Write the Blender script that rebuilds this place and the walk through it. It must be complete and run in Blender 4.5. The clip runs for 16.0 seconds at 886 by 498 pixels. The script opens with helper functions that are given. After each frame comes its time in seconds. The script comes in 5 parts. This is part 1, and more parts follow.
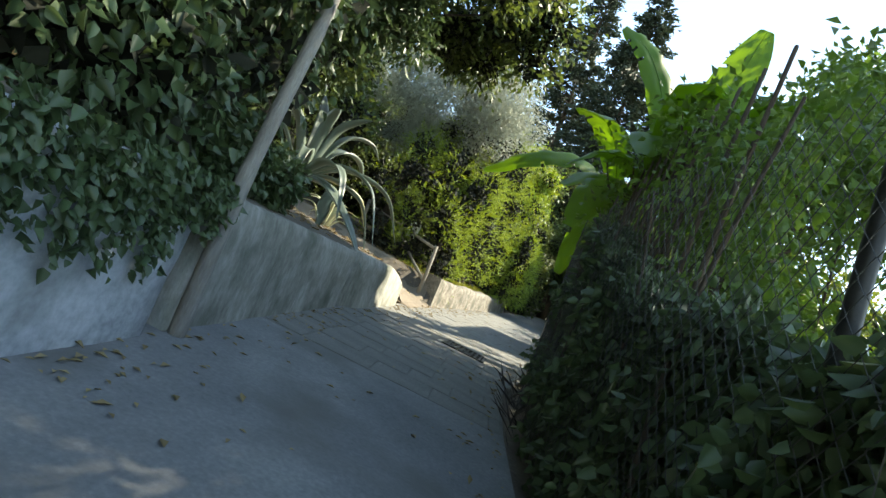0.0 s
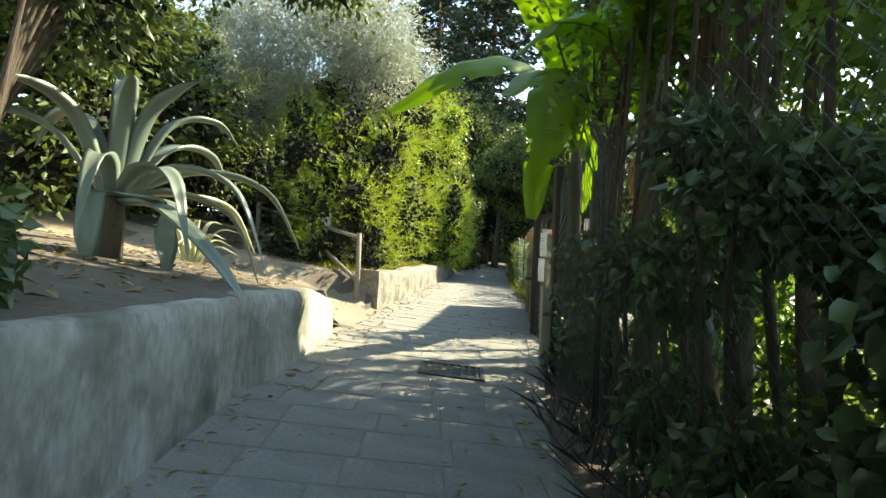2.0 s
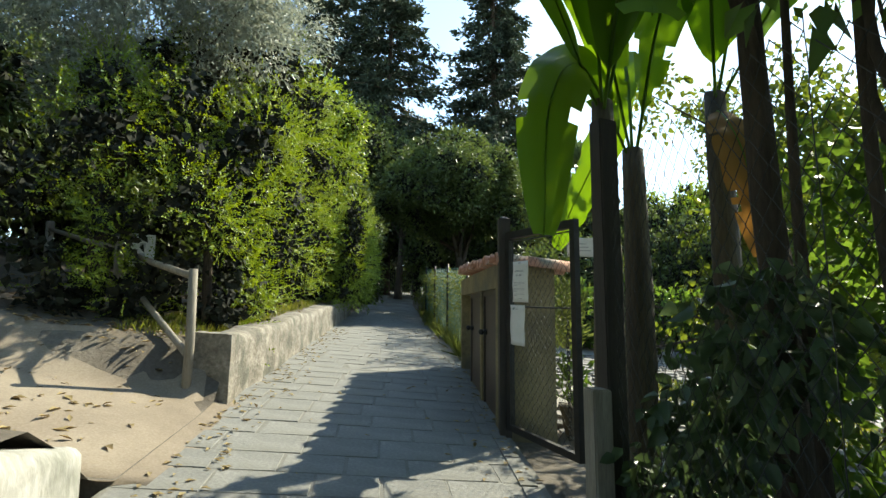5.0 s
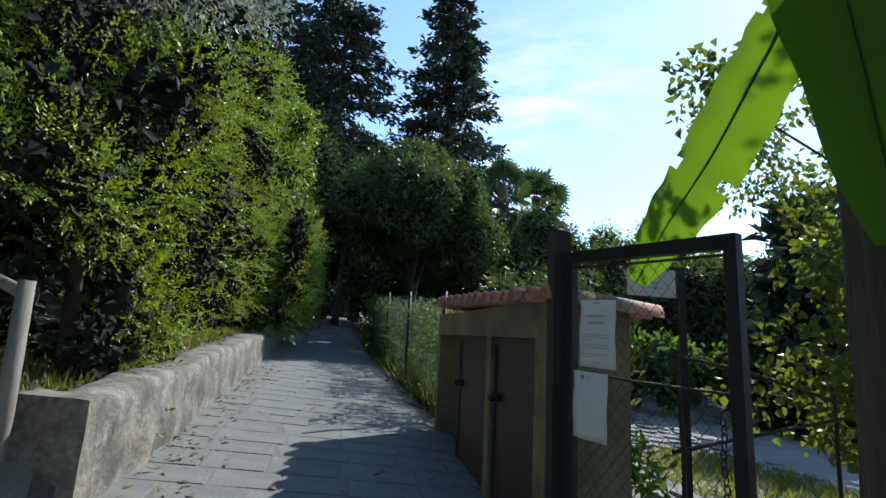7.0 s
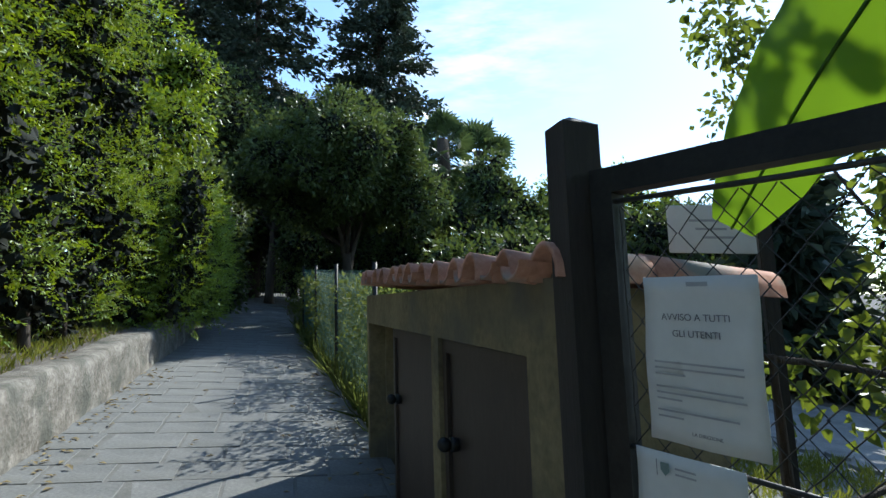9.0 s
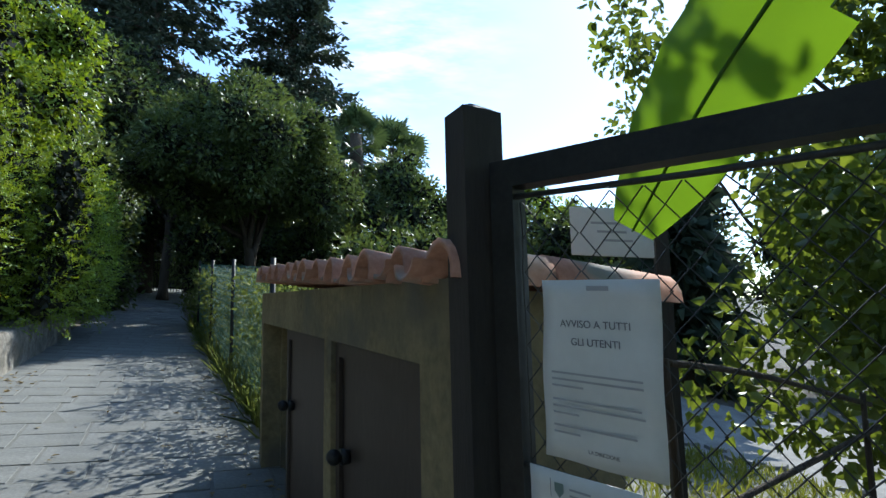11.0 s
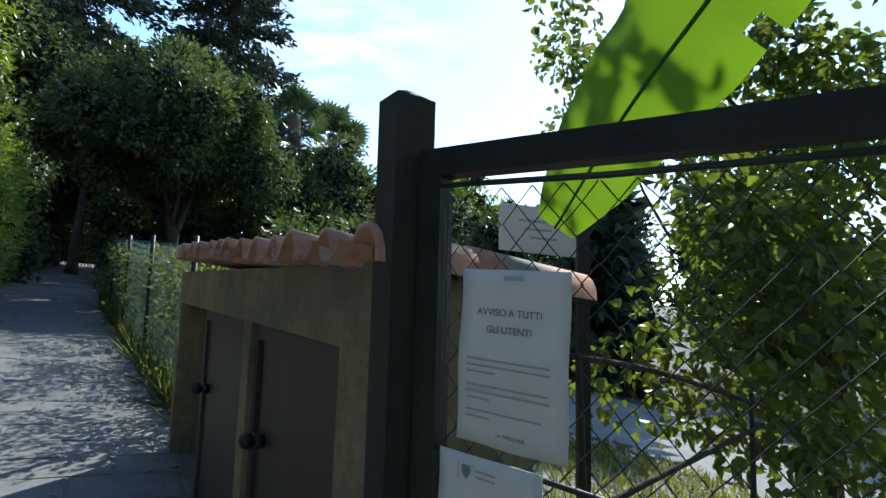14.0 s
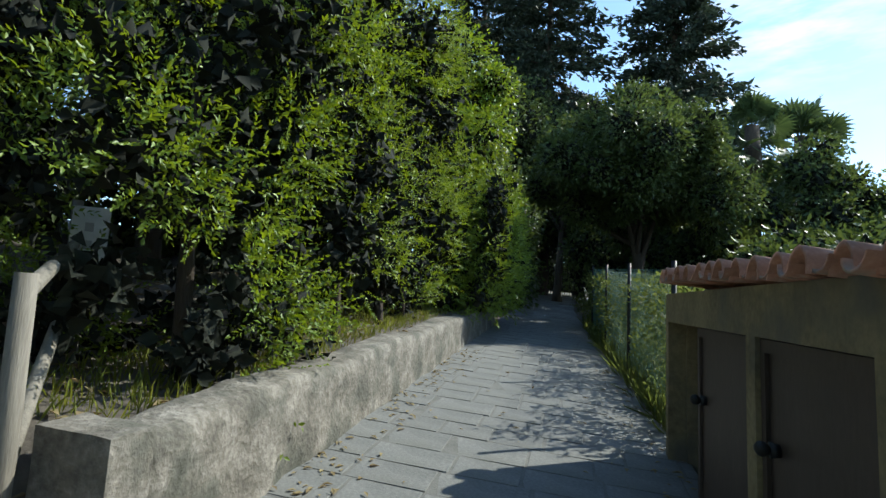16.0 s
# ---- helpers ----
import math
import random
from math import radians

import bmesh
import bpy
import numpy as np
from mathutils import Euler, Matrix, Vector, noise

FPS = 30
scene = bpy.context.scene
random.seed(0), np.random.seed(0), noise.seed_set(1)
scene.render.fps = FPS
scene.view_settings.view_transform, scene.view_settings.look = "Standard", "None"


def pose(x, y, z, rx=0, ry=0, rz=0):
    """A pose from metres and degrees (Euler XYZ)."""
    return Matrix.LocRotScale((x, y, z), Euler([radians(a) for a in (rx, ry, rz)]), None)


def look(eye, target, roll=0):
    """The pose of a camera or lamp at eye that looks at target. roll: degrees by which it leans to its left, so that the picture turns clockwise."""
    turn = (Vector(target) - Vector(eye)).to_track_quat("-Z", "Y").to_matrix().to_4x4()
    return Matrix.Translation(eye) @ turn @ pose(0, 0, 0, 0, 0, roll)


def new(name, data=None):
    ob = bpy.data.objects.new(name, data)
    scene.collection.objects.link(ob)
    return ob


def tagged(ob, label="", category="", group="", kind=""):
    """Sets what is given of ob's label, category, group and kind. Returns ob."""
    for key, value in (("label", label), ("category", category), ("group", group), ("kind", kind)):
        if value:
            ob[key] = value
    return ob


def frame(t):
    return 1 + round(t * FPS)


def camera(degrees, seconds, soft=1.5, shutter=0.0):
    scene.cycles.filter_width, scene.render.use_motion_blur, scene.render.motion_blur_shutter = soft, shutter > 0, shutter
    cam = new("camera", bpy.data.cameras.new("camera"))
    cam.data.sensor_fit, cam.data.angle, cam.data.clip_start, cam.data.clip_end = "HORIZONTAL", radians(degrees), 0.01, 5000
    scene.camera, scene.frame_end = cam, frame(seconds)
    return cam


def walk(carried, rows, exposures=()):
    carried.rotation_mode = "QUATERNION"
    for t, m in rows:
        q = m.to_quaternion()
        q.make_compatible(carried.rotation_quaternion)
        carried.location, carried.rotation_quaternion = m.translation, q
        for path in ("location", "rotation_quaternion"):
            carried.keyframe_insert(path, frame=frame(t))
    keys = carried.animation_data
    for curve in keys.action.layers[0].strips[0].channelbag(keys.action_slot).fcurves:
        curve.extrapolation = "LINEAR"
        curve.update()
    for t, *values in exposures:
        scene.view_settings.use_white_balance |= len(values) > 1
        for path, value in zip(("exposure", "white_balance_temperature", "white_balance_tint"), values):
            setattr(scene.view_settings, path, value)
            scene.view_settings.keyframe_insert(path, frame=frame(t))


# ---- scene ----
cam = camera(78.5, 16.0)
PATH = [
    (0, (-0.087, 0.27, 0.181), (-0.204, 2.251, 0.431), 22.8),
    (0.5, (-0.102, 0.816, 0.308), (-0.477, 2.775, 0.453), 5.2),
    (1, (-0.153, 1.381, 0.332), (-0.349, 3.359, 0.551), 0.6),
    (1.5, (-0.279, 2.043, 0.397), (-0.244, 4.019, 0.699), 3.6),
    (2, (-0.322, 2.411, 0.564), (-0.134, 4.394, 0.748), 3.1),
    (2.5, (-0.45, 2.783, 0.652), (0.0, 4.718, 0.885), 4.4),
    (3, (-0.511, 3.19, 0.661), (0.062, 5.101, 0.809), -3.0),
    (3.5, (-0.301, 3.845, 0.848), (0.172, 5.779, 1.035), -3.0),
    (4, (-0.284, 4.333, 0.947), (0.317, 6.232, 1.133), -0.0),
    (4.5, (-0.22, 4.887, 0.859), (0.328, 6.776, 1.221), 0.1),
    (4.7, (-0.129, 5.106, 0.898), (0.421, 7.007, 1.186), 0.4),
    (7, (-0.049, 7.107, 1.176), (0.725, 8.908, 1.571), 3.0),
    (7.5, (0.333, 7.622, 1.29), (1.162, 9.423, 1.549), 2.5),
    (8, (0.516, 8.029, 1.338), (1.532, 9.732, 1.596), 0.1),
    (8.5, (0.607, 8.313, 1.374), (1.636, 10.015, 1.582), -0.6),
    (9, (0.71, 8.457, 1.404), (1.676, 10.187, 1.672), -1.7),
    (9.5, (0.773, 8.521, 1.429), (1.926, 10.137, 1.672), -1.8),
    (11.8, (0.827, 8.543, 1.41), (2.122, 10.04, 1.697), -0.6),
    (12, (0.809, 8.538, 1.412), (2.136, 10.005, 1.71), 0.1),
    (12.5, (0.812, 8.534, 1.405), (2.146, 10.0, 1.674), 1.0),
    (13, (0.817, 8.538, 1.404), (2.153, 10.004, 1.66), 1.6),
    (13.5, (0.824, 8.541, 1.397), (2.181, 9.993, 1.62), 2.2),
    (14, (0.833, 8.523, 1.399), (2.247, 9.918, 1.629), 1.5),
    (14.5, (0.815, 8.531, 1.407), (2.177, 9.975, 1.656), 1.2),
    (15, (0.717, 8.538, 1.407), (1.742, 10.237, 1.659), 0.8),
    (15.5, (0.586, 8.457, 1.384), (1.029, 10.389, 1.649), -0.0),
    (16, (0.568, 8.297, 1.342), (0.55, 10.28, 1.601), 3.1),
]
EXPOSURES = [(0.0, 2.1, 7500, 4), (0.5, 2.3, 8400, 2), (1.5, 2.5, 8400, 1), (3.0, 2.4, 8200, 0), (4.5, 1.95, 7600, 0), (6.8, 0.85, 5850, 7), (8.5, 0.95, 5800, 6), (12.0, 1.1, 5750, 5), (14.5, 1.1, 5750, 5), (15.5, 0.9, 5850, 4), (16.0, 0.93, 6050, 3)]
walk(cam, [(t, look(eye, target, roll)) for t, eye, target, roll in PATH], EXPOSURES)

# ---- light ----
SUN_AZ, SUN_EL = 64.0, 39.0   # degrees from +y towards +x, and above the horizon
world = bpy.data.worlds.new("sky")
scene.world = world
world.use_nodes = True
wn = world.node_tree
sky = wn.nodes.new("ShaderNodeTexSky")
sky.sky_type, sky.sun_disc = "NISHITA", False
sky.dust_density, sky.air_density = 0.13, 1.0
sky.sun_elevation, sky.sun_rotation = radians(SUN_EL), radians(SUN_AZ)
wn.links.new(sky.outputs[0], wn.nodes["Background"].inputs[0])
wn.nodes["Background"].inputs[1].default_value = 0.15
sun = new("sun", bpy.data.lights.new("sun", "SUN"))
sun.data.energy, sun.data.angle, sun.data.color = 3.6, radians(0.53), (1.0, 0.94, 0.84)
a, e = radians(SUN_AZ), radians(SUN_EL)
sun.matrix_world = look((math.sin(a) * math.cos(e) * 60, math.cos(a) * math.cos(e) * 60, math.sin(e) * 60), (0, 0, 0))


# ---- materials ----
def nodes_of(name):
    m = bpy.data.materials.new(name)
    m.use_nodes = True
    return m, m.node_tree, m.node_tree.nodes["Principled BSDF"]


def surface(name, stops, scale=3.0, fine=40.0, rough=0.85, bump=0.4, metal=0.0, per_object=0.0, depth=0.01, stretch=(1, 1, 1), stain=None):
    """Two scales of noise through a colour ramp, fine bump, and a shift from object to object."""
    m, t, p = nodes_of(name)
    co = t.nodes.new("ShaderNodeTexCoord")
    mp = t.nodes.new("ShaderNodeMapping")
    mp.inputs["Scale"].default_value = stretch
    t.links.new(co.outputs["Object"], mp.inputs[0])
    n1, n2 = t.nodes.new("ShaderNodeTexNoise"), t.nodes.new("ShaderNodeTexNoise")
    for n, s, d in ((n1, scale, 6.0), (n2, fine, 5.0)):
        n.inputs["Scale"].default_value, n.inputs["Detail"].default_value, n.inputs["Roughness"].default_value = s, d, 0.62
        t.links.new(mp.outputs[0], n.inputs["Vector"])
    mix = t.nodes.new("ShaderNodeMix")
    mix.inputs[0].default_value = 0.4
    t.links.new(n1.outputs[0], mix.inputs[2]), t.links.new(n2.outputs[0], mix.inputs[3])
    ramp = t.nodes.new("ShaderNodeValToRGB")
    el = ramp.color_ramp.elements
    while len(el) < len(stops):
        el.new(0.5)
    for k, (pos, col) in enumerate(stops):
        el[k].position, el[k].color = pos, (*col, 1)
    t.links.new(mix.outputs[0], ramp.inputs[0])
    col = ramp.outputs[0]
    if stain:
        n3 = t.nodes.new("ShaderNodeTexNoise")
        n3.inputs["Scale"].default_value, n3.inputs["Detail"].default_value = stain[1], 7.0
        t.links.new(co.outputs["Object"], n3.inputs["Vector"])
        r3 = t.nodes.new("ShaderNodeMapRange")
        r3.inputs[1].default_value, r3.inputs[2].default_value = 0.5, 0.68
        t.links.new(n3.outputs[0], r3.inputs[0])
        mx = t.nodes.new("ShaderNodeMix")
        mx.data_type = "RGBA"
        mx.inputs[7].default_value = (*stain[0], 1)
        t.links.new(r3.outputs[0], mx.inputs[0]), t.links.new(col, mx.inputs[6])
        col = mx.outputs[2]
    if per_object:
        oi, hs, mr = t.nodes.new("ShaderNodeObjectInfo"), t.nodes.new("ShaderNodeHueSaturation"), t.nodes.new("ShaderNodeMapRange")
        mr.inputs[3].default_value, mr.inputs[4].default_value = 1 - per_object, 1 + per_object
        t.links.new(oi.outputs["Random"], mr.inputs[0]), t.links.new(mr.outputs[0], hs.inputs["Value"]), t.links.new(col, hs.inputs["Color"])
        col = hs.outputs[0]
    t.links.new(col, p.inputs["Base Color"])
    p.inputs["Roughness"].default_value, p.inputs["Metallic"].default_value = rough, metal
    if bump:
        b = t.nodes.new("ShaderNodeBump")
        b.inputs["Strength"].default_value, b.inputs["Distance"].default_value = bump, depth
        t.links.new(mix.outputs[0], b.inputs["Height"]), t.links.new(b.outputs[0], p.inputs["Normal"])
    return m


def leafy(name, dark, light, gloss=0.35, rough=0.45, through_light=0.35, vein=0.0):
    """Leaf: diffuse, light passing through, a waxy coat, and a shift of colour from leaf to leaf."""
    m, t, p = nodes_of(name)
    g, ramp = t.nodes.new("ShaderNodeNewGeometry"), t.nodes.new("ShaderNodeValToRGB")
    ramp.color_ramp.elements[0].color, ramp.color_ramp.elements[1].color = (*dark, 1), (*light, 1)
    n, co, mix = t.nodes.new("ShaderNodeTexNoise"), t.nodes.new("ShaderNodeTexCoord"), t.nodes.new("ShaderNodeMix")
    n.inputs["Scale"].default_value = 1.3
    t.links.new(co.outputs["Object"], n.inputs["Vector"])
    mix.inputs[0].default_value = 0.45
    t.links.new(g.outputs["Random Per Island"], mix.inputs[2]), t.links.new(n.outputs[0], mix.inputs[3])
    t.links.new(mix.outputs[0], ramp.inputs[0])
    t.links.new(ramp.outputs[0], p.inputs["Base Color"])
    p.inputs["Roughness"].default_value, p.inputs["Specular IOR Level"].default_value = rough, gloss
    tr, hs = t.nodes.new("ShaderNodeBsdfTranslucent"), t.nodes.new("ShaderNodeHueSaturation")
    hs.inputs["Hue"].default_value, hs.inputs["Saturation"].default_value, hs.inputs["Value"].default_value = 0.475, 1.15, 1.9
    t.links.new(ramp.outputs[0], hs.inputs["Color"]), t.links.new(hs.outputs[0], tr.inputs["Color"])
    ms = t.nodes.new("ShaderNodeMixShader")
    ms.inputs[0].default_value = through_light
    t.links.new(p.outputs[0], ms.inputs[1]), t.links.new(tr.outputs[0], ms.inputs[2])
    t.links.new(ms.outputs[0], t.nodes["Material Output"].inputs["Surface"])
    return m


M = dict(
    slab=surface("slab", [(0.3, (0.10, 0.103, 0.095)), (0.5, (0.18, 0.181, 0.168)), (0.7, (0.29, 0.286, 0.265))], 1.7, 42, 0.92, 0.7, per_object=0.04, depth=0.012, stain=((0.115, 0.115, 0.098), 0.9)),
    concrete=surface("concrete", [(0.3, (0.105, 0.112, 0.112)), (0.5, (0.175, 0.182, 0.182)), (0.7, (0.27, 0.276, 0.27))], 1.6, 45, 0.88, 0.4, depth=0.008, stain=((0.12, 0.12, 0.11), 1.3)),
    joint=surface("joint", [(0.3, (0.10, 0.10, 0.088)), (0.7, (0.20, 0.195, 0.175))], 8, 90, 0.95, 0.6),
    plaster=surface("plaster", [(0.32, (0.12, 0.122, 0.10)), (0.5, (0.25, 0.25, 0.22)), (0.68, (0.42, 0.41, 0.38))], 2.4, 26, 0.9, 0.8, depth=0.025, stretch=(1, 1, 0.45), stain=((0.085, 0.092, 0.068), 2.1)),
    limewash=surface("limewash", [(0.3, (0.20, 0.22, 0.23)), (0.5, (0.40, 0.43, 0.45)), (0.7, (0.58, 0.61, 0.63))], 1.5, 24, 0.9, 0.6, depth=0.015, stain=((0.19, 0.20, 0.17), 1.6)),
    roughwall=surface("roughwall", [(0.33, (0.07, 0.062, 0.048)), (0.5, (0.19, 0.172, 0.14)), (0.68, (0.37, 0.34, 0.29))], 5, 28, 0.95, 0.9, depth=0.035, stain=((0.09, 0.09, 0.07), 3.0)),
    dirt=surface("dirt", [(0.3, (0.05, 0.042, 0.033)), (0.5, (0.10, 0.085, 0.066)), (0.7, (0.17, 0.15, 0.12))], 1.4, 30, 0.97, 0.8, depth=0.03),
    sand=surface("sand", [(0.3, (0.125, 0.10, 0.072)), (0.5, (0.205, 0.168, 0.125)), (0.7, (0.29, 0.25, 0.19))], 1.5, 70, 0.95, 0.4, depth=0.01),
    ochre=surface("ochre", [(0.3, (0.10, 0.082, 0.045)), (0.5, (0.22, 0.18, 0.095)), (0.7, (0.33, 0.27, 0.145))], 3, 35, 0.92, 0.6, depth=0.012, stain=((0.12, 0.11, 0.08), 2.4)),
    tile=surface("tile", [(0.3, (0.28, 0.13, 0.08)), (0.5, (0.45, 0.23, 0.15)), (0.7, (0.55, 0.36, 0.27))], 6, 40, 0.85, 0.4, per_object=0.2, depth=0.006, stain=((0.22, 0.20, 0.16), 7.0)),
    brown=surface("brown", [(0.3, (0.030, 0.021, 0.015)), (0.6, (0.060, 0.043, 0.032)), (0.75, (0.095, 0.072, 0.055))], 2, 50, 0.6, 0.25, depth=0.004, stretch=(1, 1, 0.3)),
    # near-black: painted shade in hut opening and drain, also the dark gateway pillars
    shade_and_pillar=surface("shade_and_pillar", [(0.3, (0.015, 0.014, 0.012)), (0.7, (0.04, 0.037, 0.03))], 4, 30, 0.95, 0.2),
    darkwood=surface("darkwood", [(0.3, (0.018, 0.016, 0.014)), (0.6, (0.045, 0.038, 0.032)), (0.8, (0.085, 0.072, 0.058))], 5, 60, 0.75, 0.5, depth=0.006, stretch=(3, 3, 0.3)),
    greywood=surface("greywood", [(0.3, (0.13, 0.115, 0.09)), (0.55, (0.25, 0.225, 0.18)), (0.75, (0.36, 0.33, 0.27))], 6, 60, 0.85, 0.6, depth=0.008, stretch=(3, 3, 0.3)),
    iron=surface("iron", [(0.3, (0.02, 0.021, 0.021)), (0.6, (0.04, 0.04, 0.038)), (0.8, (0.09, 0.06, 0.04))], 12, 80, 0.55, 0.2, metal=0.6, depth=0.002),
    wire=surface("wire", [(0.3, (0.03, 0.032, 0.03)), (0.7, (0.085, 0.085, 0.08))], 20, 80, 0.55, 0.0, metal=0.5),
    green_wire=surface("green_wire", [(0.3, (0.03, 0.09, 0.07)), (0.7, (0.06, 0.16, 0.12))], 20, 80, 0.5, 0.0),
    paper=surface("paper", [(0.3, (0.66, 0.66, 0.63)), (0.7, (0.78, 0.78, 0.75))], 4, 30, 0.6, 0.1, depth=0.002),
    ink=surface("ink", [(0.3, (0.12, 0.12, 0.13)), (0.7, (0.17, 0.17, 0.18))], 20, 50, 0.7, 0.0),
    pale_ink=surface("pale_ink", [(0.3, (0.36, 0.36, 0.37)), (0.7, (0.44, 0.44, 0.45))], 30, 90, 0.7, 0.0),
    crest=surface("crest", [(0.3, (0.16, 0.22, 0.20)), (0.7, (0.24, 0.30, 0.28))], 30, 90, 0.7, 0.0),
    bark=surface("bark", [(0.3, (0.028, 0.021, 0.015)), (0.55, (0.07, 0.053, 0.037)), (0.75, (0.13, 0.10, 0.072))], 6, 40, 0.95, 1.0, depth=0.03, stretch=(2.5, 2.5, 0.4)),
    bananastem=surface("bananastem", [(0.3, (0.035, 0.026, 0.018)), (0.5, (0.09, 0.07, 0.045)), (0.72, (0.17, 0.16, 0.09))], 4, 30, 0.8, 0.8, depth=0.02, stretch=(3, 3, 0.25)),
    vinestem=surface("vinestem", [(0.3, (0.13, 0.12, 0.105)), (0.55, (0.23, 0.22, 0.20)), (0.75, (0.36, 0.35, 0.33))], 7, 40, 0.9, 0.9, depth=0.015, stretch=(2, 2, 0.4)),
    flagstone=surface("flagstone", [(0.3, (0.11, 0.106, 0.097)), (0.5, (0.18, 0.172, 0.157)), (0.7, (0.27, 0.262, 0.24))], 3, 50, 0.9, 0.4, per_object=0.15, depth=0.01),
    pot=surface("pot", [(0.3, (0.10, 0.085, 0.065)), (0.7, (0.19, 0.16, 0.12))], 5, 50, 0.85, 0.3),
    # near-black leaf colour that stands for the shade inside dense foliage
    inner_shade=surface("inner_shade", [(0.3, (0.008, 0.010, 0.006)), (0.7, (0.022, 0.026, 0.014))], 6, 30, 1.0, 0.5),
    ivy=leafy("ivy", (0.028, 0.05, 0.023), (0.08, 0.128, 0.052), 0.45, 0.42, 0.22),
    hedge=leafy("hedge", (0.088, 0.145, 0.019), (0.24, 0.335, 0.05), 0.4, 0.45, 0.28),
    olive=leafy("olive", (0.13, 0.15, 0.11), (0.29, 0.31, 0.25), 0.4, 0.5, 0.27),
    magnolia=leafy("magnolia", (0.036, 0.06, 0.018), (0.10, 0.138, 0.04), 0.35, 0.48, 0.27),
    conifer=leafy("conifer", (0.018, 0.03, 0.018), (0.055, 0.075, 0.048), 0.2, 0.65, 0.12),
    vine=leafy("vine", (0.035, 0.075, 0.018), (0.12, 0.21, 0.045), 0.4, 0.45, 0.4),
    climber=leafy("climber", (0.04, 0.065, 0.014), (0.14, 0.19, 0.038), 0.4, 0.45, 0.4),
    banana=leafy("banana", (0.06, 0.135, 0.02), (0.10, 0.19, 0.03), 0.22, 0.45, 0.42),
    dryleaf=leafy("dryleaf", (0.16, 0.10, 0.035), (0.32, 0.22, 0.07), 0.2, 0.7, 0.3),
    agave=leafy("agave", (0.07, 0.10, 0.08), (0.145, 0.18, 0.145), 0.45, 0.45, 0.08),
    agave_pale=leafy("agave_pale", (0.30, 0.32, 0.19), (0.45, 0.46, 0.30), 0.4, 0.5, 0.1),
    palm=leafy("palm", (0.03, 0.055, 0.02), (0.09, 0.13, 0.05), 0.4, 0.5, 0.2),
    grass=leafy("grass", (0.08, 0.11, 0.02), (0.22, 0.24, 0.06), 0.2, 0.6, 0.35),
    weed=leafy("weed", (0.048, 0.075, 0.02), (0.15, 0.185, 0.06), 0.2, 0.6, 0.4),
    litter=leafy("litter", (0.14, 0.10, 0.05), (0.34, 0.28, 0.14), 0.2, 0.8, 0.1),
)


# ---- building helpers ----
def G(y):
    """Height of the sloping path at y."""
    return 0.06 * (y - 7.2)


def empty(name, label, category, at=(0, 0, 0), group="", kind=""):
    ob = new(name)
    ob.location = at
    ob.empty_display_size = 0.1
    return tagged(ob, label, category, group, kind)


def mesh_of(name, verts, faces, mat, smooth=False):
    me = bpy.data.meshes.new(name)
    me.from_pydata([tuple(v) for v in verts], [], [tuple(f) for f in faces])
    if smooth:
        me.shade_smooth()
    me.materials.append(mat)
    me.update()
    return me


def put(name, me, parent=None, label=""):
    ob = new(name, me)
    if parent is not None:
        ob.parent = parent
        ob.matrix_parent_inverse = Matrix.Translation(-parent.location) if parent.parent is None else Matrix.Identity(4)
    return tagged(ob, label)


def part(name, bm, mat, parent=None, label="", smooth=False, bevel=0.0):
    if bevel:
        bmesh.ops.bevel(bm, geom=bm.edges[:], offset=bevel, segments=2, affect="EDGES", clamp_overlap=True)
    me = bpy.data.meshes.new(name)
    bm.to_mesh(me)
    bm.free()
    if smooth:
        me.shade_smooth()
    me.materials.append(mat)
    return put(name, me, parent, label)


def box(bm, centre, size, m=None):
    r = bmesh.ops.create_cube(bm, size=1.0, matrix=Matrix.Translation(centre) @ Matrix.Diagonal((*size, 1)))
    if m is not None:
        bmesh.ops.transform(bm, matrix=m, verts=r["verts"])
    return r["verts"]


def tube(pts, radii, sides=8, wobble=0.0, seed=0, cap=True):
    """A tapered tube along a line of points: verts and faces."""
    rnd = random.Random(seed)
    pts = [Vector(p) for p in pts]
    verts, faces = [], []
    for k, p in enumerate(pts):
        d = (pts[min(k + 1, len(pts) - 1)] - pts[max(k - 1, 0)]).normalized()
        u = d.cross(Vector((0.31, 0.17, 0.93)) if abs(d.z) < 0.9 else Vector((1, 0.1, 0))).normalized()
        w = d.cross(u)
        for s in range(sides):
            an = 2 * math.pi * s / sides
            r = radii[k] * (1 + wobble * (rnd.random() - 0.5))
            verts.append(p + (u * math.cos(an) + w * math.sin(an)) * r)
    for k in range(len(pts) - 1):
        for s in range(sides):
            a0, a1 = k * sides + s, k * sides + (s + 1) % sides
            faces.append((a0, a1, a1 + sides, a0 + sides))
    if cap:
        faces += [tuple(range(sides))[::-1], tuple(range((len(pts) - 1) * sides, len(pts) * sides))]
    return verts, faces


def joined(parts):
    verts, faces = [], []
    for v, f in parts:
        o = len(verts)
        verts += list(v)
        faces += [tuple(i + o for i in q) for q in f]
    return verts, faces


def curve_points(ctrl, n=16):
    """Smooth line through control points."""
    c = [Vector(p) for p in ctrl]
    c = [c[0] * 2 - c[1]] + c + [c[-1] * 2 - c[-2]]
    out = []
    m = len(c) - 3
    for i in range(m):
        for k in range(n):
            t = k / n
            p0, p1, p2, p3 = c[i:i + 4]
            out.append(0.5 * ((2 * p1) + (p2 - p0) * t + (2 * p0 - 5 * p1 + 4 * p2 - p3) * t * t + (3 * p1 - p0 - 3 * p2 + p3) * t ** 3))
    out.append(c[-2])
    return out


def unit(a):
    return a / np.maximum(np.linalg.norm(a, axis=1, keepdims=True), 1e-9)


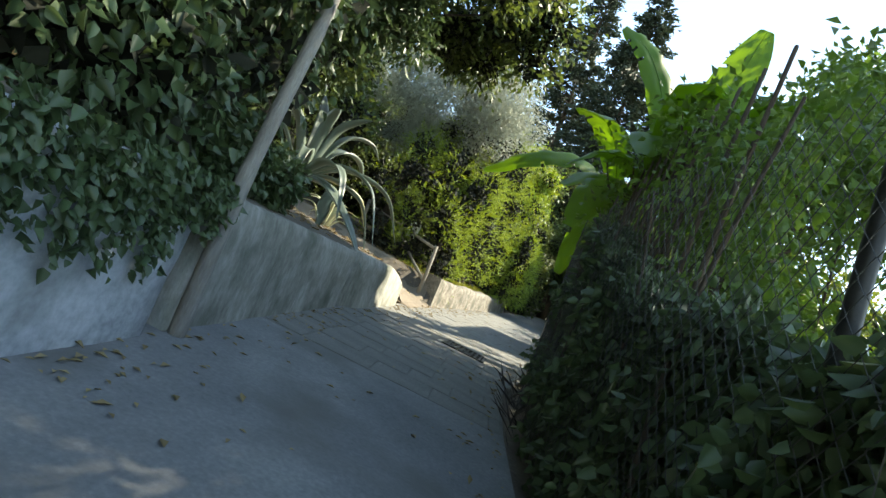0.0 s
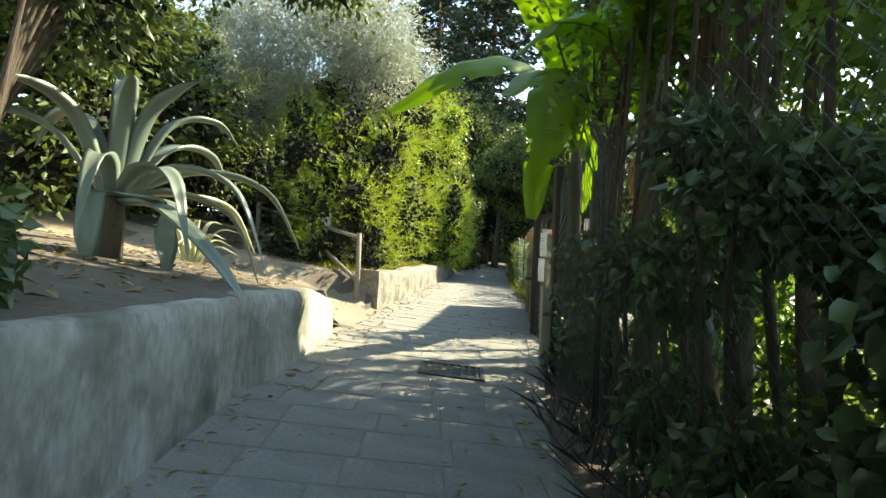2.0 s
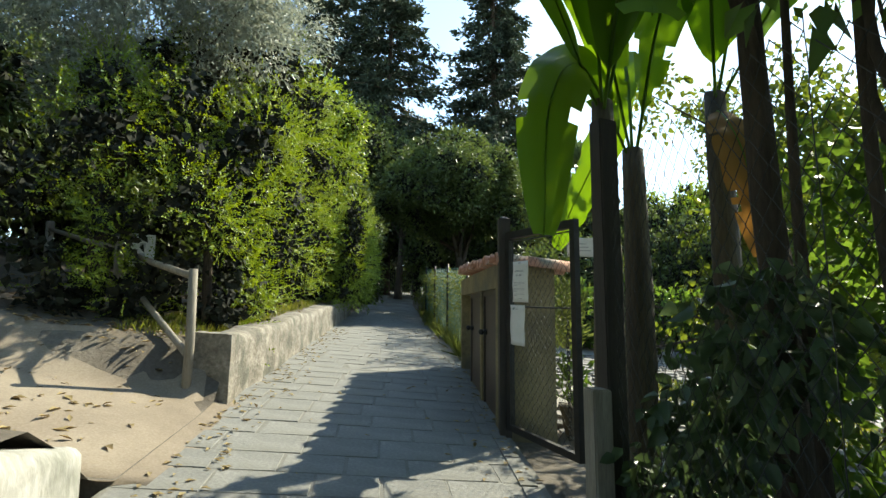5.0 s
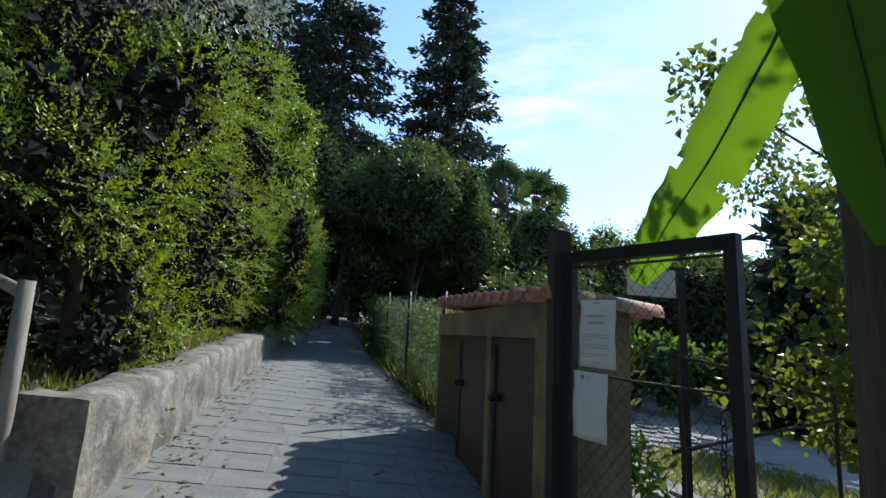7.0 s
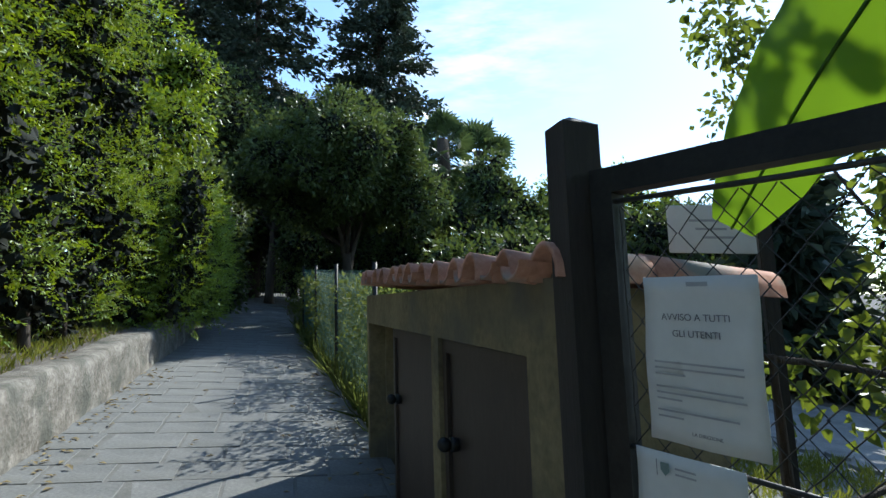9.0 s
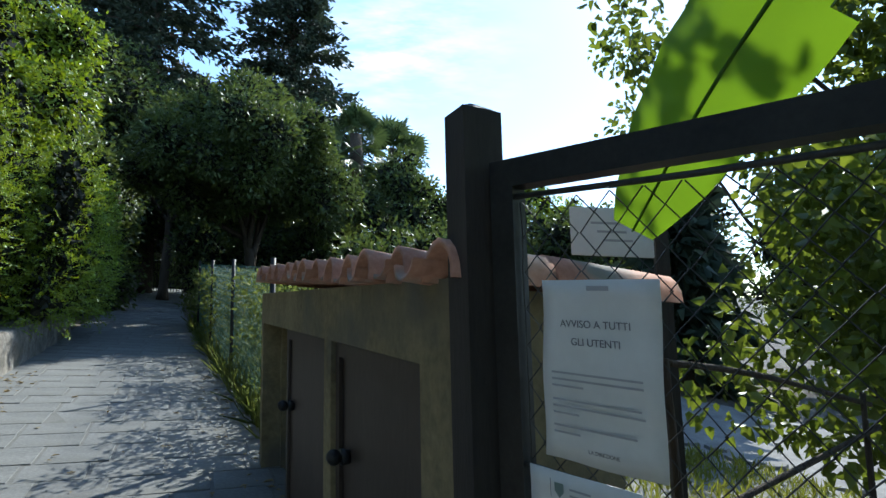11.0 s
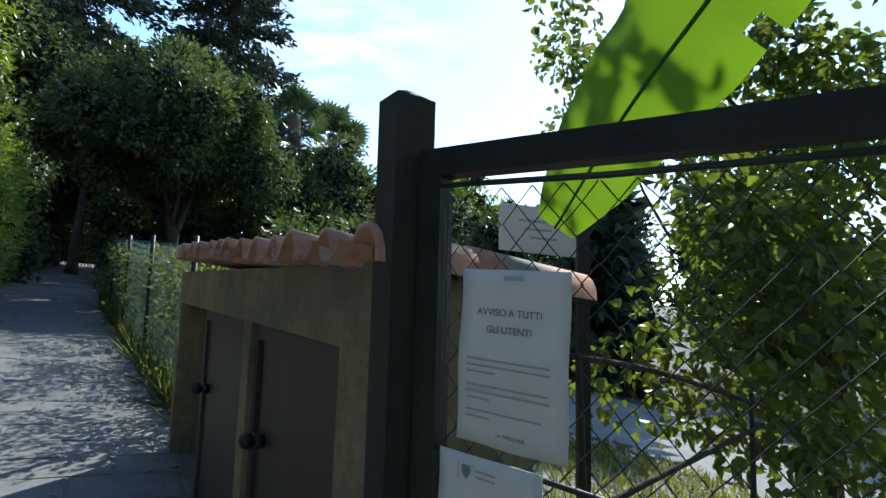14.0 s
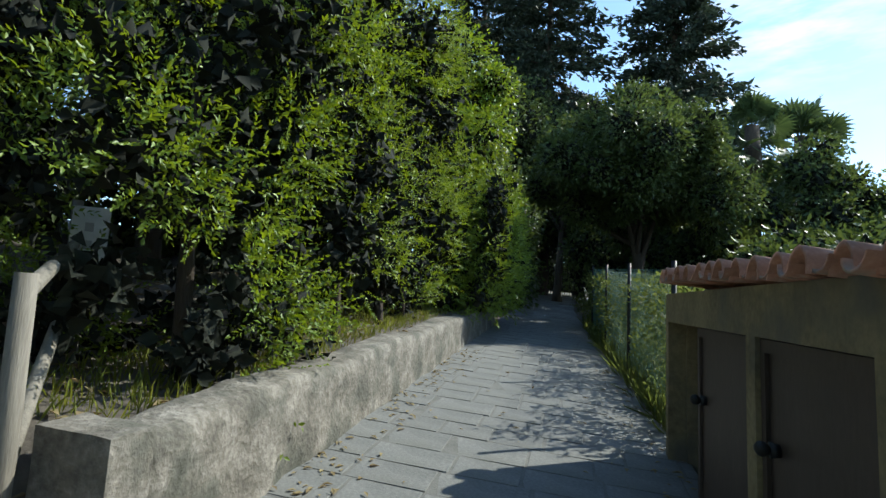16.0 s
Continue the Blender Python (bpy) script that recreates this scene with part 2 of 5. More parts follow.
def leaf_mesh(name, pts, axes, length, width, mat, rng, fold=0.25, jitter=0.35, flat=0.0, fine=False):
    """One mesh of many folded leaves at pts, pointing along axes; fine leaves have rounded sides and a drooping tip."""
    n = len(pts)
    axes = unit(axes)
    side = unit(np.cross(axes, unit(rng.normal(size=(n, 3)) * (1 - flat) + np.array([0, 0, 1.0]) * flat * 2)))
    up = np.cross(side, axes)
    s = (1 + jitter * (rng.random((n, 1)) * 2 - 1))
    L, W = length * s, width * s
    if fine:
        c = 6
        v = np.empty((n, c, 3))
        for k, (u, q, h) in enumerate(((0, 0, 0), (0.28, 0.5, 0.25), (0.66, 0.36, 0.1), (1.0, 0, -0.3), (0.66, -0.36, 0.1), (0.28, -0.5, 0.25))):
            v[:, k] = pts + axes * L * u + side * W * q + up * W * h
        f = np.array([[0, 1, 2], [0, 2, 3], [0, 3, 4], [0, 4, 5]])
    else:
        c = 4
        v = np.empty((n, c, 3))
        v[:, 0] = pts
        v[:, 1] = pts + axes * L * 0.45 + side * W * 0.5 + up * W * fold
        v[:, 2] = pts + axes * L - up * L * 0.12
        v[:, 3] = pts + axes * L * 0.45 - side * W * 0.5 + up * W * fold
        f = np.array([[0, 1, 2], [0, 2, 3]])
    tri = ((np.arange(n) * c)[:, None, None] + f[None]).reshape(-1, 3)
    me = bpy.data.meshes.new(name)
    me.vertices.add(n * c)
    me.vertices.foreach_set("co", v.reshape(-1).astype(np.float32))
    me.loops.add(len(tri) * 3)
    me.loops.foreach_set("vertex_index", tri.reshape(-1).astype(np.int32))
    me.polygons.add(len(tri))
    me.polygons.foreach_set("loop_start", (np.arange(len(tri)) * 3).astype(np.int32))
    me.update(calc_edges=True)
    me.materials.append(mat)
    return me


def blob_points(blobs, n, rng, shell=0.65):
    """Points in the outer shells of a heap of balls (x, y, z, r), with outward ways; none deep inside another ball."""
    b = np.array(blobs, float)
    k = rng.choice(len(b), size=n, p=b[:, 3] ** 2 / (b[:, 3] ** 2).sum())
    w = unit(rng.normal(size=(n, 3)))
    r = b[k, 3:4] * (shell + (1 - shell) * rng.random((n, 1)) ** 0.6) * (1 + 0.18 * rng.normal(size=(n, 1)))
    p = b[k, :3] + w * r
    d = np.linalg.norm(p[:, None, :] - b[None, :, :3], axis=2) / b[None, :, 3]
    ok = d.min(axis=1) > shell * 0.72
    return p[ok], w[ok]


def heap(centre, size, count, r, rng, bottom=-1.0):
    """Balls spread over the hull of an ellipsoid, uneven."""
    out = []
    for _ in range(count):
        w = rng.normal(size=3)
        w /= np.linalg.norm(w)
        w[2] = max(w[2], bottom)
        q = 0.45 + 0.5 * rng.random()
        out.append((*(np.array(centre) + w * np.array(size) * q), r * (0.7 + 0.6 * rng.random())))
    return out


def sprigs(pts, ways, rng, count=9, length=0.16):
    """Shoots: along each way, leaves in pairs to both sides. Gives leaf points and axes."""
    n = len(pts)
    ways = unit(ways + rng.normal(size=(n, 3)) * 0.35 + np.array([0, 0, 0.25]))
    side = unit(np.cross(ways, rng.normal(size=(n, 3))))
    P, A = [], []
    L = length * (0.6 + 0.8 * rng.random((n, 1)))
    for k in range(count):
        f = (k + 0.5) / count
        P.append(pts + ways * L * f)
        A.append(ways * (0.5 + 0.5 * f) + side * (1 if k % 2 else -1) * (1.0 - 0.5 * f) + rng.normal(size=(n, 3)) * 0.15)
    return np.concatenate(P), np.concatenate(A)


def limbs(base, top, r0, targets, rng, seed=0):
    """A tapered trunk with limbs that reach towards the targets."""
    base, top = Vector(base), Vector(top)
    mid = (base + top) / 2 + Vector((rng.normal() * 0.08, rng.normal() * 0.08, 0)) * (top - base).length * 0.3
    line = curve_points([base, mid, top], 6)
    out = [tube(line, [r0 * (1.25 if k == 0 else 1) * (1 - 0.65 * k / (len(line) - 1)) for k in range(len(line))], 11, 0.3, seed)]
    for j, t in enumerate(targets):
        t = Vector(t)
        f = 0.45 + 0.5 * rng.random()
        s = line[int(f * (len(line) - 1))]
        m2 = (s + t) / 2 + Vector((0, 0, -0.06 * (t - s).length)) + Vector(rng.normal(size=3) * 0.05) * (t - s).length
        lm = curve_points([s, m2, t], 4)
        out.append(tube(lm, [r0 * 0.4 * (1 - 0.85 * k / (len(lm) - 1)) for k in range(len(lm))], 6, 0.1, seed + j + 1))
    return joined(out)


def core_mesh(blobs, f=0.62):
    """Near-black leaves within a dense crown's balls: shade put into colour, blocking light."""
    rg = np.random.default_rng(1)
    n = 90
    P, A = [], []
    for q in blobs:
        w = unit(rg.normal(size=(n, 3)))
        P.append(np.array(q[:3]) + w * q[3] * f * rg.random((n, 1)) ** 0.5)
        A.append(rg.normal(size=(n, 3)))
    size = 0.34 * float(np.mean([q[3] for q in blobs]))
    return leaf_mesh("inner_foliage", np.concatenate(P), np.concatenate(A), size, size * 0.75, M["inner_shade"], rg)


def tree(name, label, base, top, r0, blobs, n, size, mat, seed, category="tree", bark="bark", shell=0.6, droop=0.25, limb_count=8, twigs=False, core=0.0, fine=False):
    rng = np.random.default_rng(seed)
    ob = empty(name, label, category, base)
    picks = rng.choice(len(blobs), size=min(limb_count, len(blobs)), replace=False)
    v, f = limbs(base, top, r0, [blobs[i][:3] for i in picks], rng, seed)
    put("trunk", mesh_of("trunk", v, f, M[bark], True), ob)
    p, w = blob_points(blobs, n, rng, shell)
    ax = w + rng.normal(size=w.shape) * 0.6 - np.array([0, 0, droop])
    if twigs:
        p, ax = sprigs(p, w, rng, 7, size[0] * 4)
    put("crown", leaf_mesh("crown", p, ax, size[0], size[1], M[mat], rng, fine=fine), ob)
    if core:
        put("inner_foliage", core_mesh(blobs, core), ob, "near-black leaves added as shade inside the crown")
    return ob


# ---- the setting ----
def along(table):
    ys, xs = [q[0] for q in table], [q[1] for q in table]
    return lambda y: float(np.interp(y, ys, xs))


LEFT = along([(-14, -1.5), (2, -1.41), (3, -1.37), (4.1, -1.31), (5.0, -1.25), (5.85, -1.19), (6.4, -1.05), (8.1, -0.85), (10.2, -0.47), (19.35, 1.57), (26, 3.2), (37, 5.9), (60, 11)])
RIGHT = along([(-14, 0.5), (4.2, 0.52), (5.7, 0.62), (6.5, 0.86), (7.5, 1.14), (8.2, 1.33), (9.5, 1.6), (10.2, 1.8), (12.7, 2.36), (19.4, 3.5), (26, 4.7), (37, 7.4), (60, 13)])


def smooth(a, b, x):
    t = min(max((x - a) / (b - a), 0), 1)
    return t * t * (3 - 2 * t)


def bank(x, y):
    """Height of the planted bank beside the path."""
    d = min(max(LEFT(y) - x, 0), 8)
    low, side, high = 0.5 + 0.10 * d, G(y) + 0.015 + 0.17 * d, G(y) + 0.40 + 0.10 * d
    z = low + (side - low) * smooth(7.7, 8.5, y)
    z = z + (high - z) * smooth(9.95, 10.35, y)
    return z + 0.05 * noise.noise((x * 0.9, y * 0.9, 3.1)) * min(d, 1)


ys = [-1500, -300, -60, -14, -6] + [k * 1.5 for k in range(-2, 41)] + [90, 400, 1500]
xs = [-1500, -300, -60, -20, -8, -2, 0, 2, 4, 6, 8, 12, 20, 60, 300, 1500]
gv = [(x, y, G(min(max(y, -14), 60)) - 0.06 + 0.02 * noise.noise((x, y, 0))) for y in ys for x in xs]
gf = [(j * len(xs) + i, j * len(xs) + i + 1, (j + 1) * len(xs) + i + 1, (j + 1) * len(xs) + i) for j in range(len(ys) - 1) for i in range(len(xs) - 1)]
ground = put("ground", mesh_of("ground", gv, gf, M["dirt"]))
tagged(ground, "dark bare garden earth sloping gently uphill", "ground", kind="structure")

bys = [-14 + 0.5 * k for k in range(29)] + [0.5 + 0.25 * k for k in range(60)] + [16 + k for k in range(45)]
ds = [0.06, 0.3, 0.6, 1, 1.5, 2, 2.6, 3.3, 4.2, 5.5, 7, 9, 14, 40]
bv = [(LEFT(y) - d, y, bank(LEFT(y) - d, y)) for y in bys for d in ds]
bf = [(j * len(ds) + i + 1, j * len(ds) + i, (j + 1) * len(ds) + i, (j + 1) * len(ds) + i + 1) for j in range(len(bys) - 1) for i in range(len(ds) - 1)]
tagged(put("embankment", mesh_of("embankment", bv, bf, M["dirt"], True)), "raised bank of dark earth behind the retaining wall", "ground", kind="structure")

sv, sf = [], []
for i in range(26):
    d = -0.22 + i * 0.2
    for j in range(-1, 9):
        y0 = 8.42
        y = y0 + (10.1 - y0 + 0.12 * max(d, 0)) * max(j, 0) / 8 + 0.10 * max(d, 0) + (0.12 * math.sin(i * 1.3) if j in (-1, 0, 8) else 0) - (0.03 if j < 0 else 0)
        x = LEFT(y) - d
        sv.append((x, y, (max(bank(x, y), G(y)) if d > 0.05 else G(y)) + (0.012 if i > 1 else -0.008 + 0.01 * i) - (0.45 if j < 0 else 0)))
for i in range(25):
    for j in range(9):
        a0 = i * 10 + j
        sf.append((a0 + 1, a0, a0 + 10, a0 + 11))
tagged(put("side_path", mesh_of("side_path", sv, sf, M["sand"], True)), "pale sandy side path climbing beside the wall's end", "path", kind="structure")

pys = [-14 + 0.5 * k for k in range(150)]
pv = [(x, y, G(y) - 0.004) for y in pys for x in (LEFT(y) - 0.1, RIGHT(y) + 0.04)]
path = put("path", mesh_of("path", pv, [(2 * k, 2 * k + 1, 2 * k + 3, 2 * k + 2) for k in range(149)], M["joint"]))
tagged(path, "uphill footpath of worn grey stone slabs with dark joints", "path", kind="structure")
cys = [-14 + 0.5 * k for k in range(36)] + [4.1]
cv = [(LEFT(y) - 0.1 + (RIGHT(y) - LEFT(y) + 0.14) * k / 8, y, G(y) + 0.004 * noise.noise((k * 0.7, y, 9))) for y in cys for k in range(9)]
cf = [(j * 9 + k, j * 9 + k + 1, j * 9 + k + 10, j * 9 + k + 9) for j in range(len(cys) - 1) for k in range(8)]
put("concrete_paving", mesh_of("concrete_paving", cv, cf, M["concrete"], True), path, "smooth grey concrete with stains")


def wall_strip(name, stations, thick, tops, mat, label, rough=0.012, rows=9, parent=None):
    """A rough wall along stations (x, y), from under the path up to its top."""
    verts, faces, n = [], [], 2 * rows + 3
    st = [Vector((x, y, 0)) for x, y in stations]
    for k, p in enumerate(st):
        d = (st[min(k + 1, len(st) - 1)] - st[max(k - 1, 0)]).normalized()
        out = Vector((d.y, -d.x, 0))
        z0, z1 = G(p.y) - 0.08, tops[k]
        prof = [(0.0, z0 + (z1 - z0) * r / rows) for r in range(rows)] + [(0.02, z1 - 0.012), (0.05, z1), (thick - 0.05, z1), (thick - 0.01, z1 - 0.02)] + [(thick, z0 + (z1 - z0) * (rows - 1 - r) / rows) for r in range(rows - 1)]
        n = len(prof)
        for off, z in prof:
            q = p - out * off + Vector((0, 0, z))
            verts.append(q + out * rough * (noise.noise(q * 3.1) + 0.6 * noise.noise(q * 9)) + Vector((0, 0, rough * 0.7 * noise.noise(q * 4 + Vector((5, 5, 5))))))
    for k in range(len(st) - 1):
        for i in range(n - 1):
            a0 = k * n + i
            faces.append((a0, a0 + n, a0 + n + 1, a0 + 1))
    faces += [tuple(range(n)), tuple(range((len(st) - 1) * n, len(st) * n))[::-1]]
    return put(name, mesh_of(name, verts, faces, mat, True), parent, label)


old = [(LEFT(y), y) for y in np.arange(-8, 2.93, 0.15)]
mid = [(LEFT(y), y) for y in np.arange(2.98, 5.81, 0.1)]
end = [(LEFT(y), y) for y in np.arange(5.85, 7.9, 0.1)] + [(-0.87, 7.95), (-0.875, 8.08), (-0.90, 8.2), (-0.96, 8.31), (-1.06, 8.40), (-1.2, 8.46), (-1.4, 8.5), (-1.8, 8.52)]
wall_left = wall_strip("wall_left", mid, 0.22, [0.51] * len(mid), M["plaster"], "low grey rendered retaining wall, stained and damp")
tagged(wall_left, "low grey rendered retaining wall, stained and damp", "wall", kind="structure")
wall_strip("old_section", old, 0.22, [0.50] * len(old), M["limewash"], "old flaking bluish limewash", parent=wall_left)
tops = [0.53] * 13 + [0.53 - 0.33 * (k / (len(end) - 14)) ** 1.4 for k in range(len(end) - 13)]
wall_strip("end_section", end, 0.22, tops, M["plaster"], "rounded end sinking into the sandy side path", parent=wall_left)

s2 = [(LEFT(y), y) for y in np.arange(10.22, 19.5, 0.12)]
t2 = [G(y) + 0.50 - 0.010 * (y - 10.2) + 0.015 * math.sin(y * 3) for _, y in s2]
wall_far = wall_strip("wall_far", s2, 0.28, t2, M["roughwall"], "", rough=0.03)
tagged(wall_far, "rough weathered stone and mortar wall with a squared end block", "wall", kind="structure")
bm = bmesh.new()
box(bm, (0, 0, 0), (0.30, 0.20, 0.62))
bmesh.ops.subdivide_edges(bm, edges=bm.edges[:], cuts=3, use_grid_fill=True)
for v in bm.verts:
    v.co += v.co.normalized() * 0.012 * noise.noise(v.co * 9)
bmesh.ops.transform(bm, matrix=pose(-0.60, 10.22, G(10.2) + 0.23, 0, 0, -12), verts=bm.verts[:])
part("end_block", bm, M["roughwall"], wall_far, "worn squared end block")

# ---- drain grate ----
grate = empty("drain_grate", "rusty black cast iron drain grate set in the paving", "drain", (0.24, 6.98, G(6.98)))
gm = pose(0.24, 6.98, G(6.98), 3.43, 0, -8)
bm = bmesh.new()
for cx, cy, sx, sy in ((0, 0.205, 0.54, 0.03), (0, -0.205, 0.54, 0.03), (0.255, 0, 0.03, 0.38), (-0.255, 0, 0.03, 0.38)):
    box(bm, (cx, cy, -0.005), (sx, sy, 0.03), gm)
part("rim", bm, M["iron"], grate)
for k in range(8):
    bm = bmesh.new()
    box(bm, (-0.21 + k * 0.06, 0, -0.004), (0.022, 0.38, 0.022), gm)
    part("bar", bm, M["iron"], grate)
for k in range(5):
    bm = bmesh.new()
    box(bm, (0, -0.13 + k * 0.065, -0.008), (0.48, 0.018, 0.018), gm)
    part("bar", bm, M["iron"], grate)
# thin near-black sheet under the bars, standing for the pit's darkness
bm = bmesh.new()
box(bm, (0, 0, -0.0125), (0.47, 0.375, 0.004), gm)
part("pit", bm, M["shade_and_pillar"], grate)

# ---- hut ----
HQ, HD = Vector((1.323, 8.375, 0)), Vector((0.217, 0.976, 0)).normalized()
HN = Vector((HD.y, -HD.x, 0))


def hut(a, k, z):
    """A point by metres along the hut's front, metres behind it, and height."""
    return HQ + HD * a + HN * k + Vector((0, 0, z))


def slab_between(bm, a0, a1, k0, k1, z0, z1):
    vs = [bm.verts.new(hut(a, k, z)) for a, k, z in ((a0, k0, z0), (a1, k0, z0), (a1, k1, z0), (a0, k1, z0), (a0, k0, z1), (a1, k0, z1), (a1, k1, z1), (a0, k1, z1))]
    for q in ((0, 3, 2, 1), (4, 5, 6, 7), (0, 1, 5, 4), (1, 2, 6, 5), (2, 3, 7, 6), (3, 0, 4, 7)):
        bm.faces.new([vs[i] for i in q])
    bmesh.ops.recalc_face_normals(bm, faces=bm.faces[:])


hb = G(9.6) - 0.1
cabin = empty("utility_hut", "low ochre-rendered utility hut with brown doors and tile roof", "hut", hut(2.6, 0.25, hb + 0.1))
for a0, a1, k0, k1, z0, z1 in ((1.09, 1.275, 0, 0.12, hb, 1.255), (2.125, 2.235, 0, 0.12, hb, 1.255), (3.97, 4.06, 0, 0.12, hb, 1.255), (1.09, 4.06, 0, 0.12, 1.255, 1.455),
                              (1.09, 1.21, 0.12, 0.45, hb, 1.44), (3.94, 4.06, 0.12, 0.45, hb, 1.44), (1.21, 3.94, 0.35, 0.45, hb, 1.44)):
    bm = bmesh.new()
    slab_between(bm, a0, a1, k0, k1, z0, z1)
    bmesh.ops.subdivide_edges(bm, edges=bm.edges[:], cuts=5, use_grid_fill=True)
    for v in bm.verts:
        v.co += Vector((noise.noise(v.co * 4), noise.noise(v.co * 4 + Vector((7, 0, 0))), 0)) * 0.006
    part("wall", bm, M["ochre"], cabin)
for a0, a1, top in ((1.28, 2.12, 1.25), (2.24, 3.16, 1.25)):
    bm = bmesh.new()
    slab_between(bm, a0, a1, 0.035, 0.065, G(9.6) + 0.03, top)
    door = part("door", bm, M["brown"], cabin, "dull brown painted metal door", bevel=0.004)
    bm = bmesh.new()
    for q0, q1, r0, r1 in ((a0, a1, top - 0.05, top), (a0, a0 + 0.045, 0.2, top - 0.05), (a1 - 0.045, a1, 0.2, top - 0.05)):
        slab_between(bm, q0, q1, 0.018, 0.034, r0, r1)
    part("door_frame", bm, M["brown"], door)
    bm = bmesh.new()
    ha = a1 - 0.12
    bmesh.ops.create_cone(bm, segments=12, radius1=0.03, radius2=0.024, depth=0.03, cap_ends=True, matrix=Matrix.Translation(hut(ha, 0.02, 0.86)) @ HN.to_track_quat("Z", "Y").to_matrix().to_4x4())
    bmesh.ops.create_uvsphere(bm, u_segments=12, v_segments=8, radius=0.028, matrix=Matrix.Translation(hut(ha, -0.02, 0.86)))
    part("handle", bm, M["iron"], door, "dark round door knob", smooth=True)
# near-black sheet paints the shade inside the open compartment
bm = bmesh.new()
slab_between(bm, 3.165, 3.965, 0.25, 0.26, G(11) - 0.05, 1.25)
part("back_panel", bm, M["shade_and_pillar"], cabin, "near-black sheet standing for shade in the open compartment")
bm = bmesh.new()
slab_between(bm, 1.08, 4.10, 0.02, 0.50, 1.456, 1.468)
for v in bm.verts:
    v.co.z += 0.034 * ((v.co - HQ).dot(HD) - 1.1)
roof = part("roof", bm, M["ochre"], cabin, "weathered terracotta barrel tiles")


def barrel(r0, r1, length, up, thick=0.014, seg=8, tall=1.0):
    verts, faces = [], []
    for j, (x, r) in enumerate(((0, r0), (length, r1))):
        for rr in (r, r - thick):
            for s in range(seg + 1):
                an = math.pi * s / seg
                verts.append((math.cos(an) * rr, x, up * tall * math.sin(an) * rr))
    n = seg + 1
    for s in range(seg):
        faces += [(s, s + 1, 2 * n + s + 1, 2 * n + s), (n + s + 1, n + s, 3 * n + s, 3 * n + s + 1), (s + 1, s, n + s, n + s + 1), (2 * n + s, 2 * n + s + 1, 3 * n + s + 1, 3 * n + s)]
    return verts, faces


bv, bf = barrel(0.080, 0.066, 0.38, 1, tall=1.15)
cover = mesh_of("tile", bv, bf, M["tile"], True)
bv, bf = barrel(0.066, 0.070, 0.36, -1, tall=0.7)
pan = mesh_of("tile", bv, bf, M["tile"], True)
rnd = random.Random(4)
head_yaw = math.degrees(math.atan2(-HN.x, HN.y))
for k in range(14):
    a0 = 1.10 + k * 0.222 + rnd.uniform(-0.012, 0.012)
    rise = 0.034 * (a0 - 1.1)
    for row in range(2):
        for me, da, dz, out in ((pan, 0.111, 0.030, -0.05), (cover, 0.0, -0.020, -0.045)):
            if k == 13 and me is pan:
                continue
            ob = put("tile", me, roof)
            p = hut(a0 + da, out + row * 0.27 + rnd.uniform(-0.018, 0.012), 1.463 + rise + dz - row * 0.012 + rnd.uniform(-0.006, 0.008))
            ob.matrix_basis = pose(*p, -2 + rnd.uniform(-2, 2), rnd.uniform(-5, 5), head_yaw + rnd.uniform(-4, 4))

# ---- gate ----
PT, GE = Vector((1.575, 9.375, 0)), Vector((1.675, 8.43, 0))
gd = (GE - PT).normalized()
gy = math.degrees(math.atan2(gd.y, gd.x))
gz = G(9.3)
gate = empty("garden_gate", "dark iron-framed garden gate with chain-link mesh, standing open", "gate", (PT.x, PT.y, gz))
bm = bmesh.new()
box(bm, (PT.x, PT.y, (gz - 0.05 + 1.805) / 2), (0.09, 0.09, 1.805 - gz + 0.05))
r = bmesh.ops.create_cone(bm, segments=4, radius1=0.062, radius2=0.012, depth=0.022, cap_ends=True, matrix=pose(PT.x, PT.y, 1.816, 0, 0, 45))
bmesh.ops.rotate(bm, verts=bm.verts[:], cent=PT, matrix=Matrix.Rotation(radians(-14), 3, "Z"))
part("post", bm, M["darkwood"], gate, "thick dark stained square post with pointed cap")
gl = (GE - PT).length
gm = pose(PT.x, PT.y, 0, 0, 0, gy)
bot, top = gz + 0.06, 1.685
bm = bmesh.new()
for x0, x1, z0, z1 in ((0.06, gl, top - 0.055, top), (0.06, gl, bot, bot + 0.045), (0.06, 0.115, bot + 0.045, top - 0.055), (gl - 0.05, gl, bot + 0.045, top - 0.055)):
    box(bm, ((x0 + x1) / 2, 0, (z0 + z1) / 2), (x1 - x0, 0.04, z1 - z0), gm)
leaf_frame = part("gate_frame", bm, M["iron"], gate)
wires = []
for z in (top - 0.075, 1.115):
    wires.append(tube([gm @ Vector((0.11, -0.012, z)), gm @ Vector((0.45, -0.014, z - 0.006)), gm @ Vector((gl - 0.04, -0.012, z - 0.002))], [0.0055] * 3, 6))
for v, f in wires:
    put("tension_wire", mesh_of("tension_wire", v, f, M["wire"], True), gate)


def chain_link(x0, x1, z0, z1, m, cell=0.062, r=0.0016, seed=0):
    """Woven diamond mesh between two heights: zigzag wires standing side by side."""
    rnd, out = random.Random(seed), []
    n = int((x1 - x0) / cell)
    h = int((z1 - z0) / (cell * 0.55))
    for k in range(n + 1):
        for side in (1, -1):
            pts = []
            for j in range(h + 1):
                x = x0 + k * cell + (cell / 2 if j % 2 else 0) * side
                if x < x0 - 0.001 or x > x1 + 0.001:
                    x = min(max(x, x0), x1)
                pts.append(m @ Vector((x + rnd.uniform(-0.002, 0.002), side * 0.0016, z0 + j * cell * 0.55)))
            out.append(tube(pts, [r] * len(pts), 4, cap=False))
    return joined(out)


